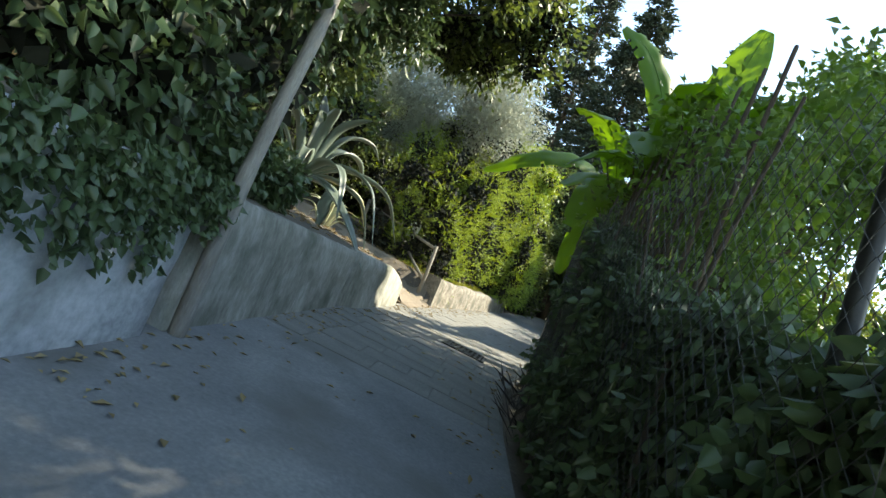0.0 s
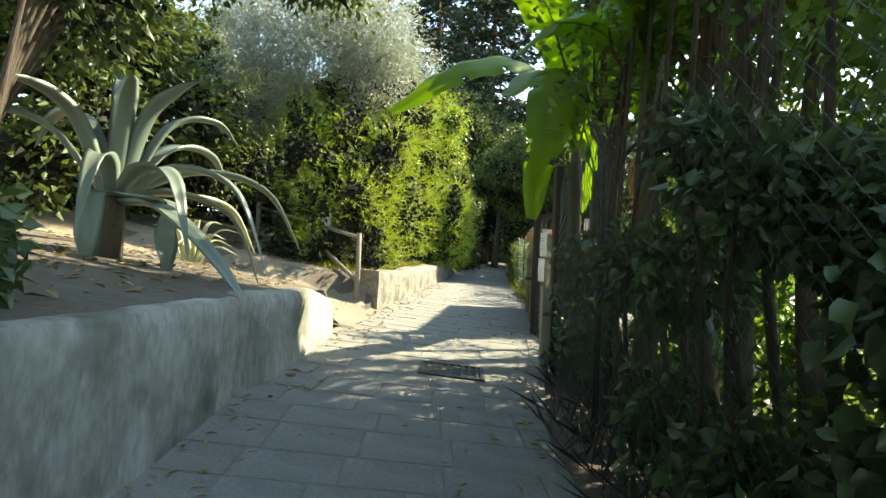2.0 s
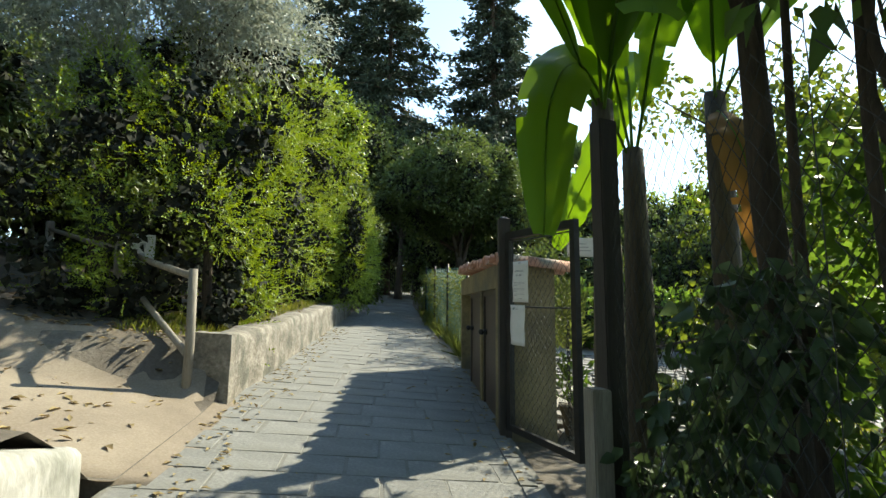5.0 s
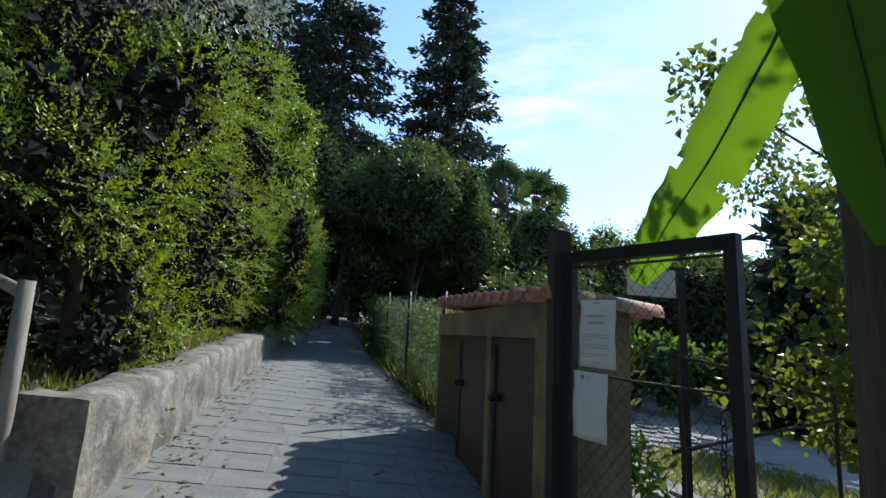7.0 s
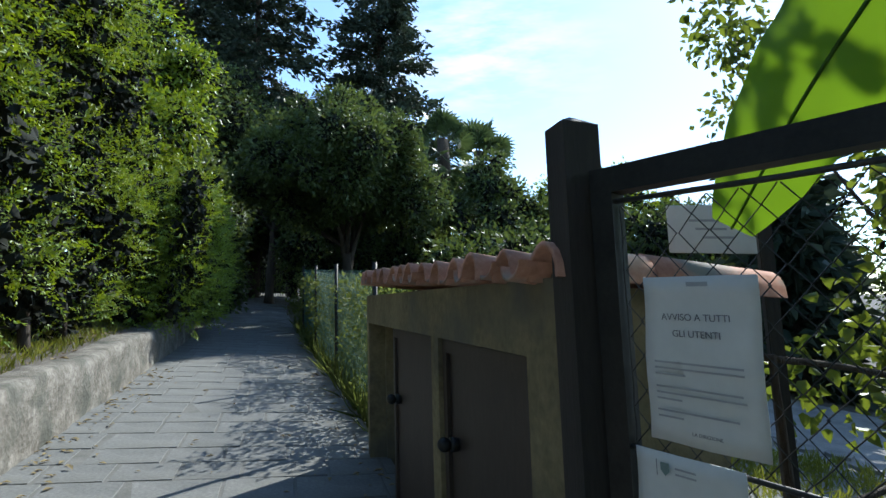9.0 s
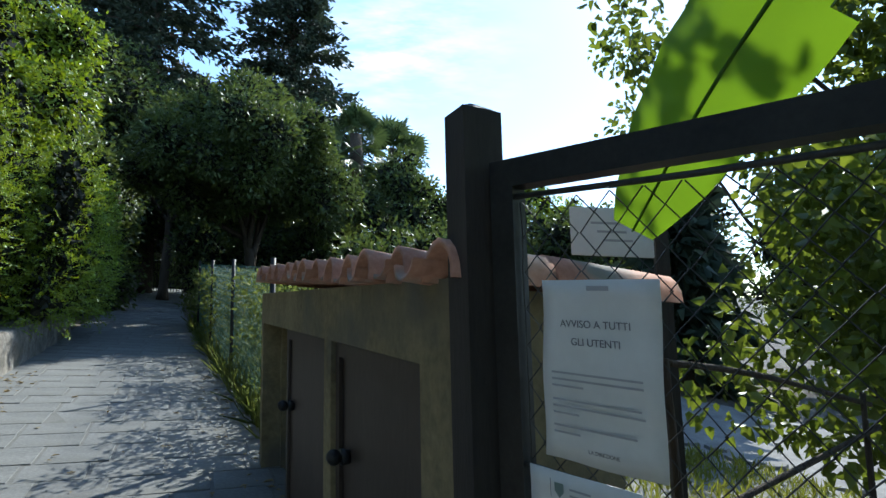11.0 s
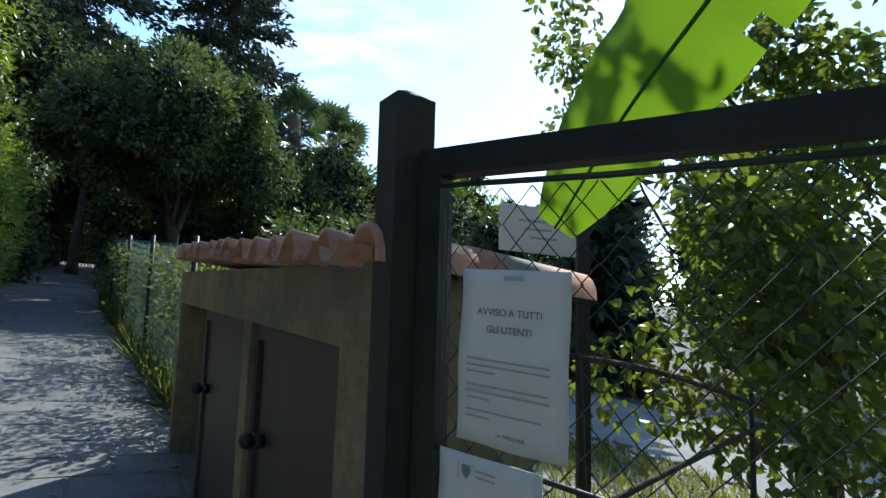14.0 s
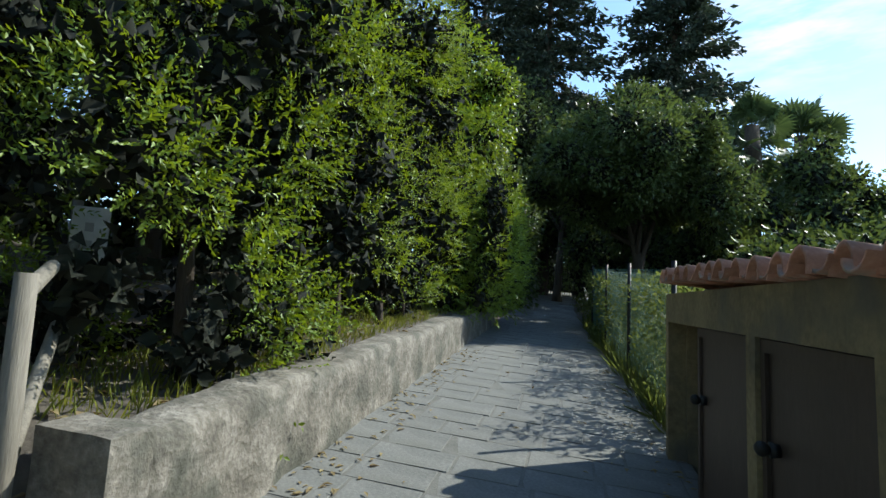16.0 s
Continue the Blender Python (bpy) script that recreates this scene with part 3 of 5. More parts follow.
v, f = chain_link(0.12, gl - 0.06, bot + 0.05, top - 0.08, gm, seed=2)
put("mesh", mesh_of("mesh", v, f, M["wire"]), gate, "sagging chain-link wire mesh")
links = []
for k in range(26):
    c = gm @ Vector((gl - 0.075 + 0.004 * math.sin(k), -0.03, 1.02 - k * 0.028))
    ring = [c + Vector(((math.cos(t * math.pi / 4) * 0.011) if k % 2 else 0, (math.cos(t * math.pi / 4) * 0.011) if k % 2 == 0 else 0, math.sin(t * math.pi / 4) * 0.018)) for t in range(9)]
    links.append(tube(ring, [0.003] * 9, 5, cap=False))
v, f = joined(links)
put("chain", mesh_of("chain", v, f, M["iron"], True), gate, "hanging rusty chain")


def sheet(name, label, x0, z1, w, h, group, seed, dy=-0.02):
    """A sheet of paper, slightly wavy, on the gate's mesh."""
    verts, faces = [], []
    for j in range(11):
        for i in range(8):
            verts.append(gm @ Vector((x0 + w * i / 7 - 0.010 * j / 10, dy + 0.004 * math.sin(i * 1.1 + seed) * (j / 10 + 0.3) + 0.003 * math.sin(j * 0.9), z1 - h * j / 10)))
    for j in range(10):
        for i in range(7):
            q = j * 8 + i
            faces.append((q, q + 1, q + 9, q + 8))
    ob = empty(name, label, "notice", tuple(gm @ Vector((x0 + w / 2, dy, z1 - h))), group)
    me = mesh_of("page", verts, faces, M["paper"], True)
    pg = put("page", me, ob)
    sm = pg.modifiers.new("thickness", "SOLIDIFY")
    sm.thickness = 0.0012
    return ob


def text_on(ob, words, x, z, size, mat, name="lettering", dy=-0.0275):
    cu = bpy.data.curves.new(name, "FONT")
    cu.body, cu.size, cu.align_x, cu.extrude = words, size, "CENTER", 0.0003
    t = new("tmp", cu)
    me = bpy.data.meshes.new_from_object(t.evaluated_get(bpy.context.evaluated_depsgraph_get()))
    bpy.data.objects.remove(t)
    me.transform(gm @ pose(x, dy, z, 90, 0, 0))
    me.materials.clear()
    me.materials.append(mat)
    return put(name, me, ob)


def bars_on(ob, x, z, w, mat, h=0.0035, dy=-0.0275, name="text_line"):
    bm = bmesh.new()
    box(bm, (x, dy, z), (w, 0.0004, h), gm)
    return part(name, bm, mat, ob)


n1 = sheet("paper_notice", "white paper notice in a plastic sleeve wired to the gate", 0.175, 1.447, 0.215, 0.305, "notices on the gate", 0.4)
cx = 0.278
text_on(n1, "AVVISO A TUTTI", cx, 1.366, 0.0175, M["ink"])
text_on(n1, "GLI UTENTI", cx, 1.336, 0.0175, M["ink"])
bars_on(n1, cx + 0.01, 1.432, 0.04, M["pale_ink"], 0.008, name="emblem")
for z, w in ((1.288, 0.165), (1.277, 0.165), (1.266, 0.06), (1.243, 0.16), (1.232, 0.165), (1.221, 0.05), (1.200, 0.15), (1.189, 0.05)):
    bars_on(n1, cx - 0.0825 + w / 2 - 0.004, z, w, M["pale_ink"])
text_on(n1, "LA DIREZIONE", cx + 0.005, 1.163, 0.0085, M["ink"])
n2 = sheet("paper_notice", "white paper notice with a small crest, wired to the gate", 0.130, 1.120, 0.21, 0.297, "notices on the gate", 1.7)
bm = bmesh.new()
q = [(-0.009, 0.011), (0.009, 0.011), (0.009, -0.003), (0, -0.013), (-0.009, -0.003)]
bm.faces.new([bm.verts.new(gm @ Vector((0.195 + u, -0.0278, 1.092 + w))) for u, w in q])
part("crest", bm, M["crest"], n2, "small dark shield")
bars_on(n2, 0.178, 1.092, 0.0012, M["ink"], 0.03)
for k in range(2):
    bars_on(n2, 0.235, 1.097 - k * 0.01, 0.04, M["pale_ink"])

# ---- posts beside the gate opening ----
lp = empty("gate_post", "pale weathered short wooden post bolted to a taller dark post", "post", (1.16, 7.42, G(7.4)))
bm = bmesh.new()
box(bm, (1.145, 7.40, G(7.4) + 0.36), (0.085, 0.085, 0.80))
part("short_post", bm, M["greywood"], lp, "pale grey weathered timber", bevel=0.006)
bm = bmesh.new()
box(bm, (1.26, 7.47, G(7.4) + 0.95), (0.09, 0.09, 1.98))
part("tall_post", bm, M["darkwood"], lp, bevel=0.006)

# ---- sign board in the garden ----
sb = empty("garden_sign", "small pale sign board on a dark wooden stake", "sign", (2.52, 9.66, G(9.6)))
sm_ = pose(2.47, 9.62, 0, 0, 0, -42)
bm = bmesh.new()
box(bm, (-0.03, 0, 1.69), (0.28, 0.012, 0.17), sm_)
part("board", bm, M["paper"], sb, bevel=0.002)
bm = bmesh.new()
box(bm, (0.145, 0.03, (G(9.6) - 0.1 + 1.80) / 2), (0.045, 0.04, 1.80 - G(9.6) + 0.1), sm_)
part("stake", bm, M["darkwood"], sb, bevel=0.004)
for k in range(3):
    bm = bmesh.new()
    box(bm, (-0.05 + 0.02 * k, -0.0065, 1.72 - 0.03 * k), (0.10, 0.001, 0.008), sm_)
    part("text_line", bm, M["pale_ink"], sb)

# ---- left post, rail and sign ----
rf = empty("rustic_fence", "rustic fence of weathered round poles with a diagonal brace", "fence", (-0.73, 10.02, G(10)))
p0, p1, p2 = Vector((-0.78, 10.04, 0)), Vector((-1.75, 11.7, 0)), Vector((-3.0, 13.4, 0))
for p, zb, zt, rr in ((p0, G(10) - 0.1, 1.22, 0.036), (p1, bank(p1.x, p1.y) - 0.1, 1.55, 0.045), (p2, bank(p2.x, p2.y) - 0.1, 1.8, 0.05)):
    v, f = tube([(p.x, p.y, zb), (p.x + 0.01, p.y, (zb + zt) / 2), (p.x - 0.005, p.y, zt)], [rr * 1.05, rr, rr * 0.95], 10, 0.06, 3)
    put("post", mesh_of("post", v, f, M["greywood"], True), rf)
for q0, q1, z0, z1 in ((p0, p1, 1.16, 1.42), (p1, p2, 1.42, 1.7), (p0, p1, 0.55, 1.25)):
    v, f = tube([(q0.x, q0.y, z0), ((q0.x + q1.x) / 2, (q0.y + q1.y) / 2, (z0 + z1) / 2 - 0.01), (q1.x, q1.y, z1)], [0.03, 0.028, 0.025], 8, 0.1, 5)
    put("rail", mesh_of("rail", v, f, M["greywood"], True), rf)
bd = empty("fence_sign", "white rectangular notice board fixed to the rustic fence", "sign", (-1.45, 11.3, 1.2))
bm = bmesh.new()
box(bm, (-1.44, 11.29, 1.40), (0.215, 0.012, 0.33))
part("board", bm, M["paper"], bd, bevel=0.003)
for k in range(2):
    bm = bmesh.new()
    box(bm, (-1.44, 11.2835, 1.45 - 0.10 * k), (0.05, 0.001, 0.05))
    part("emblem", bm, M["pale_ink"], bd)
bm = bmesh.new()
box(bm, (-1.44, 11.302, (bank(-1.44, 11.3) - 0.1 + 1.3) / 2), (0.03, 0.012, 1.3 - bank(-1.44, 11.3) + 0.1))
part("stake", bm, M["greywood"], bd)

# ---- grey pole by the wall ----
v, f = tube(curve_points([(-1.325, 3.03, G(3) - 0.05), (-1.325, 3.0, 0.17), (-1.33, 2.98, 0.57), (-1.35, 3.03, 0.97), (-1.37, 3.10, 1.43), (-1.40, 3.16, 1.8), (-1.5, 3.4, 2.9)], 5), [0.044] * 12 + [0.04] * 19, 10, 0.08, 8)
tagged(put("wooden_pole", mesh_of("wooden_pole", v, f, M["vinestem"], True)), "slender grey weathered pole rising beside the retaining wall", "pole")

# ---- left foliage ----
rng = np.random.default_rng(11)


def foliage(name, label, category, blobs, n, size, mat, seed, shell=0.55, droop=0.5, stems=(), stem_r=0.02, stem_mat="bark", twig=0, kind="", core=0.0, gaps=None, shoot=0.2, fine=False):
    """A mass of leaves with its stems, as one plant."""
    rg = np.random.default_rng(seed)
    base = stems[0][0] if stems else tuple(blobs[0][:3])
    ob = empty(name, label, category, base, kind=kind)
    p, w = blob_points(blobs, n, rg, shell)
    if gaps is not None:
        keep = np.array([noise.noise(Vector(q) * 1.5) + 0.5 * noise.noise(Vector(q) * 4) > gaps for q in p])
        p, w = p[keep], w[keep]
    ax = w * 0.7 + rg.normal(size=w.shape) * 0.55 - np.array([0, 0, droop])
    if twig:
        p, ax = sprigs(p, w, rg, twig, shoot)
    put("foliage", leaf_mesh("foliage", p, ax, size[0], size[1], M[mat], rg, fine=fine), ob)
    # added dark leaves: shade between the outer shoots, as colour
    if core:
        put("inner_foliage", core_mesh(blobs, core), ob, "near-black leaves added as shade inside the plant")
    for k, s in enumerate(stems):
        line = curve_points(s, 5)
        v, f = tube(line, [stem_r * (1.15 - 0.6 * i / len(line)) for i in range(len(line))], 7, 0.15, seed + k)
        put("stem", mesh_of("stem", v, f, M[stem_mat], True), ob)
    return ob


b = []
for y in np.arange(-3.5, 3.6, 0.42):
    for z in np.arange(0.85, 4.6, 0.45):
        b.append((-1.72 - 0.25 * rng.random() + 0.10 * (z - 2) * (1 if z > 2 else 0.2), y + 0.2 * rng.normal(), z + 0.1 * rng.normal(), 0.36 + 0.12 * rng.random()))
foliage("ivy_curtain", "dense dark ivy hanging over the retaining wall", "ivy", b, 64000, (0.075, 0.046), "ivy", 21, 0.6, 0.9,
        [((-2.1, y, 0.45), (-1.95, y + 0.1, 1.6), (-1.8, y + 0.2, 3.6)) for y in (-1.5, 0.2, 1.6, 3.0)], 0.03, core=0.8, fine=True)
P, A = [], []
for k in range(520):
    y = -3 + 6.0 * rng.random()
    ln = 0.14 + (0.42 if y < 2.6 else 0.22) * rng.random() ** 1.5
    for j in range(int(ln / 0.022)):
        P.append((LEFT(y) + 0.02 + 0.05 * rng.random(), y + 0.03 * rng.normal(), 0.56 - j * 0.022))
        A.append((0.5 + 0.3 * rng.normal(), 0.6 * rng.normal(), -0.8))
iv = empty("trailing_ivy", "thin ivy strands trailing down the grey wall face", "ivy", (LEFT(0) + 0.03, 0, 0.5))
put("foliage", leaf_mesh("foliage", np.array(P), np.array(A), 0.046, 0.036, M["ivy"], rng, fine=True), iv)

# the last heap is unseen canopy, added to darken ivy and path start
b = heap((-1.5, 4.6, 4.3), (1.5, 2.0, 0.7), 40, 0.45, rng) + heap((-3.3, 5.2, 3.4), (1.4, 2.4, 1.5), 40, 0.5, rng) + heap((-1.9, 7.6, 4.35), (1.9, 1.3, 0.6), 44, 0.42, rng) + heap((-1.5, 1.8, 5.0), (1.2, 2.6, 0.5), 40, 0.42, rng)
tree("evergreen_tree", "dark broadleaf evergreen overhanging the path, with unseen canopy added for shade", (-2.9, 4.9, 0.6), (-2.4, 4.8, 3.6), 0.09, b, 52000, (0.10, 0.05), "magnolia", 31, shell=0.5, core=0.6)
st = [((-2.35 - 0.10 * k, 5.2 + 0.16 * k, 0.55), (-2.3 - 0.1 * k, 5.25 + 0.15 * k, 1.6), (-2.15 + 0.02 * k, 5.3 + 0.2 * k, 3.6)) for k in range(8)]
foliage("slender_shrub", "clump of slender bare grey-brown stems leafing out high", "shrub", heap((-2.1, 5.6, 3.0), (0.7, 0.8, 0.6), 16, 0.35, rng), 6000, (0.09, 0.045), "ivy", 33, 0.4, 0.4, st, 0.019, "bark")
b = [(LEFT(y) - 0.25 - 0.3 * rng.random(), y, 0.62 + 0.25 * rng.random(), 0.2) for y in np.arange(3.0, 4.4, 0.25)]
foliage("ivy_clump", "low ivy spilling along the wall top", "ivy", b, 5000, (0.06, 0.045), "ivy", 35, 0.4, 0.5)

# ---- agave ----
AC = Vector((-2.42, 6.65, 1.10))
ag = empty("agave", "large blue-grey agave with arching recurved leaves on the bank", "agave", (AC.x, AC.y, bank(AC.x, AC.y)))
v, f = tube([(AC.x, AC.y, bank(AC.x, AC.y) - 0.1), (AC.x, AC.y, 0.9), (AC.x, AC.y, 1.25)], [0.11, 0.09, 0.07], 12, 0.2, 4)
put("stump", mesh_of("stump", v, f, M["bark"], True), ag)


def blade(pts, widths, thick=0.02, cup=0.35, n=10):
    """A thick tapering leaf along a line, hollowed like a gutter."""
    line = curve_points(pts, n)
    verts, faces = [], []
    for k, p in enumerate(line):
        t = k / (len(line) - 1)
        w = float(np.interp(t, np.linspace(0, 1, len(widths)), widths))
        d = (line[min(k + 1, len(line) - 1)] - line[max(k - 1, 0)]).normalized()
        s = d.cross(Vector((0, 0, 1)))
        s = s.normalized() if s.length > 0.05 else Vector((1, 0, 0))
        u = s.cross(d)
        for x, h in ((-1, cup), (-0.55, cup * 0.35), (0, 0), (0.55, cup * 0.35), (1, cup)):
            verts.append(p + s * x * w / 2 + u * h * w / 2)
        for x, h in ((0.6, cup * 0.4), (0, 0), (-0.6, cup * 0.4)):
            verts.append(p + s * x * w / 2 + u * (h * w / 2 - thick * (w / max(widths))))
    for k in range(len(line) - 1):
        for i in range(8):
            a0, a1 = k * 8 + i, k * 8 + (i + 1) % 8
            faces.append((a0, a0 + 8, a1 + 8, a1))
    return verts, faces


for k, (az, reach, rise, fall, w, mt) in enumerate((
        (20, 1.1, 0.75, 0.0, 0.15, "agave"), (-15, 0.7, 1.0, 0.0, 0.15, "agave"), (60, 1.25, 0.45, -0.55, 0.14, "agave"), (95, 1.0, 0.40, -0.75, 0.13, "agave"), (45, 0.8, 1.0, 0.25, 0.14, "agave"),
        (130, 0.9, 0.3, -0.6, 0.14, "agave"), (165, 0.75, 0.35, -0.55, 0.13, "agave"), (200, 0.9, 0.8, 0.1, 0.14, "agave"), (250, 1.0, 0.7, -0.2, 0.14, "agave"), (300, 0.9, 0.9, 0.0, 0.14, "agave"),
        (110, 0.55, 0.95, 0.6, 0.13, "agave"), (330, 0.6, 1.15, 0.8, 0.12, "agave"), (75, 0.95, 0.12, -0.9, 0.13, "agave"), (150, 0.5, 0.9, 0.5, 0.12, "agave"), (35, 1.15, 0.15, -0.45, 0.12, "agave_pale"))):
    d = Vector((math.sin(radians(az)), math.cos(radians(az)), 0))
    reach *= 1.2
    pts = [AC + d * 0.08, AC + d * reach * 0.38 + Vector((0, 0, rise * 0.62)), AC + d * reach * 0.75 + Vector((0, 0, rise * 0.62 + (fall - 0.1) * 0.25 + 0.1)), AC + d * reach * 1.0 + Vector((0, 0, rise * 0.4 + fall * 0.85))]
    v, f = blade(pts, [0.11, w * 1.15, w * 1.15, w * 0.7, 0.008])
    put("leaf", mesh_of("leaf", v, f, M[mt], True), ag)
for k, (x, y) in enumerate(((-2.40, 6.32), (-1.93, 6.45))):
    v, f = blade([AC + Vector((0.02, -0.1, 0)), (x - 0.03, y + 0.1, 1.06), (x, y, 0.82), (x + 0.02, y - 0.02, 0.50)], [0.12, 0.16, 0.17, 0.15, 0.08])
    put("leaf", mesh_of("leaf", v, f, M["agave"], True), ag, "withered leaf hanging down")
v, f = blade([AC + Vector((0.1, -0.05, -0.05)), (-1.95, 6.35, 1.02), (-1.5, 6.06, 0.74), (-1.10, 5.88, 0.34)], [0.12, 0.17, 0.17, 0.12, 0.008])
put("leaf", mesh_of("leaf", v, f, M["agave"], True), ag, "long leaf hanging over the wall")
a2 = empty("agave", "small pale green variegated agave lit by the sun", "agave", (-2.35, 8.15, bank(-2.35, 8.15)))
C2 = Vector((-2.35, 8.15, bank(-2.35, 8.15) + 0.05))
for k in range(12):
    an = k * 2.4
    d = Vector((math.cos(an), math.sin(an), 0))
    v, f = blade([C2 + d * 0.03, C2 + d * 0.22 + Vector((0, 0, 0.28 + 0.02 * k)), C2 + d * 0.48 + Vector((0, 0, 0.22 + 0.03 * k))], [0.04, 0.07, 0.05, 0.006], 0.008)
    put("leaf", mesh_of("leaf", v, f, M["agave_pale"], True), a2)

# ---- hedges behind the far wall ----
b = []
for y in np.arange(10.8, 15.9, 0.36):
    for z in np.arange(0.85, float(np.interp(y, (10.7, 12, 13, 15.8), (2.5, 3.5, 4.4, 4.9))), 0.36):
        base = LEFT(y) + float(np.interp(y, (10.7, 12, 14, 15.8), (-0.46, -0.50, -0.52, -0.46))) - 0.10 * math.sin(z * 2.2 + y) - (0.30 if z < 1.5 and y > 12 else 0.0) + (0.12 * math.exp(-((z - 0.95) ** 2) / 0.1) if y < 12 else 0.05 * min(z - 1.5, 2))
        for dx in (0.0, -0.7, -1.4):
            if dx < 0 and 11.1 < y < 15.2 and 1.2 < z < 2.6:
                continue
            if z < 1.5 and 12.2 < y < 14.4:
                continue
            b.append((base + dx + 0.12 * rng.normal() - 0.10 * noise.noise((y * 1.7, z * 1.7, 2)), y + 0.13 * rng.normal(), z + 0.13 * rng.normal(), 0.20 + 0.17 * rng.random()))
st = [((LEFT(y) - 0.55, y, G(y) + 0.35), (LEFT(y) - 0.6, y, 1.6), (LEFT(y) - 0.7, y + 0.1, 2.6)) for y in (11.2, 12.3, 13.1, 14.2, 15.0)]
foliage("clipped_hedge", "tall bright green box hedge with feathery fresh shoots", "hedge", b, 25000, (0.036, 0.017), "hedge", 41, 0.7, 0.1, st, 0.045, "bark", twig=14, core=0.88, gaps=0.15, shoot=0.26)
b = []
for y in np.arange(16.6, 19.6, 0.33):
    for z in np.arange(1.3, 3.2, 0.33):
        for dx in (0, -0.6):
            b.append((LEFT(y) + 0.28 - 0.25 * max(1.7 - z, 0) + dx + 0.06 * rng.normal(), y, z + 0.05 * rng.normal(), 0.29))
foliage("clipped_hedge", "smaller rounded green hedge farther up the path", "hedge", b, 9000, (0.036, 0.018), "hedge", 43, 0.7, 0.1, [((LEFT(18) - 0.4, 18, G(18) + 0.3), (LEFT(18) - 0.4, 18, 1.4), (LEFT(18) - 0.45, 18, 2.2))], 0.04, twig=11, core=0.8, gaps=-0.3)
b = heap((-2.0, 13.2, 4.9), (2.4, 1.9, 1.7), 90, 0.5, rng)
tree("olive_tree", "silvery grey-green olive tree catching the sun", (-2.6, 14.0, bank(-2.6, 14)), (-2.5, 13.8, 3.8), 0.13, b, 70000, (0.08, 0.024), "olive", 45, shell=0.3, droop=0.3)
b = heap((0.2, 19.0, 5.0), (1.4, 1.6, 1.6), 34, 0.5, rng)
tree("broadleaf_tree", "light green broadleaf tree rising behind the hedges", (0.0, 19.2, bank(0, 19.2)), (0.1, 19.1, 4.2), 0.12, b, 26000, (0.085, 0.042), "hedge", 47, shell=0.4, core=0.55)
for k, (x, y, z, s, h) in enumerate(((-5.2, 10.5, 3.2, 2.2, 2.6), (-5.5, 15.0, 3.6, 2.4, 2.8), (-3.6, 18.5, 3.8, 2.2, 3.0), (-7.5, 6.0, 3.4, 2.6, 3.0), (-1.2, 23.0, 4.2, 2.4, 3.4), (-6.0, 21.5, 5.0, 3.2, 4.4), (-3.2, 17.2, 2.1, 1.7, 1.6), (-6.2, 13.5, 2.0, 1.7, 1.6))):
    b = heap((x, y, z), (s, s, h), 50, 0.62, rng)
    tree("background_tree", "shaded dark evergreen tree at the back of the bank", (x, y, bank(x, y)), (x, y, z), 0.14, b, 15000, (0.13, 0.065), "magnolia", 50 + k, shell=0.45, core=0.6)

# ---- far trees ----
b = heap((4.8, 20.6, 4.5), (2.4, 2.3, 1.75), 90, 0.5, rng, -0.6)
tree("magnolia_tree", "dense dark green rounded evergreen overhanging the path", (5.2, 21.0, G(21)), (4.6, 20.6, 3.8), 0.17, b, 66000, (0.11, 0.05), "magnolia", 61, shell=0.6, core=0.75)
for k, (x, y, z, sx, sy, sz) in enumerate(((1.9, 25.5, 3.2, 1.5, 3.0, 2.4), (6.7, 27.0, 3.6, 1.6, 4.0, 2.6), (3.4, 32.0, 5.5, 1.9, 3.0, 3.8), (9.3, 35.0, 5.0, 1.5, 3.0, 3.6), (6.6, 43.0, 9.0, 4.5, 2.0, 4.0), (7.0, 41.5, 3.4, 2.2, 1.2, 2.4), (7.5, 47.0, 4.0, 5.0, 1.5, 2.6), (1.0, 33.0, 6.5, 2.5, 3.0, 5.0), (0.6, 24.5, 5.5, 1.8, 2.4, 3.6), (2.6, 28.5, 7.5, 1.7, 2.4, 3.2), (7.6, 24.0, 3.0, 1.6, 2.0, 2.2), (7.4, 31.5, 5.5, 1.6, 3.0, 4.0), (5.0, 30.0, 7.0, 2.2, 2.2, 2.2))):
    b = heap((x, y, z), (sx, sy, sz), 60, 0.65, rng)
    tree("background_tree", "tall dark evergreen closing the far end of the path", (x, y, G(y)), (x, y, z), 0.16, b, 16000, (0.15, 0.075), "magnolia", 70 + k, shell=0.5, core=0.65)


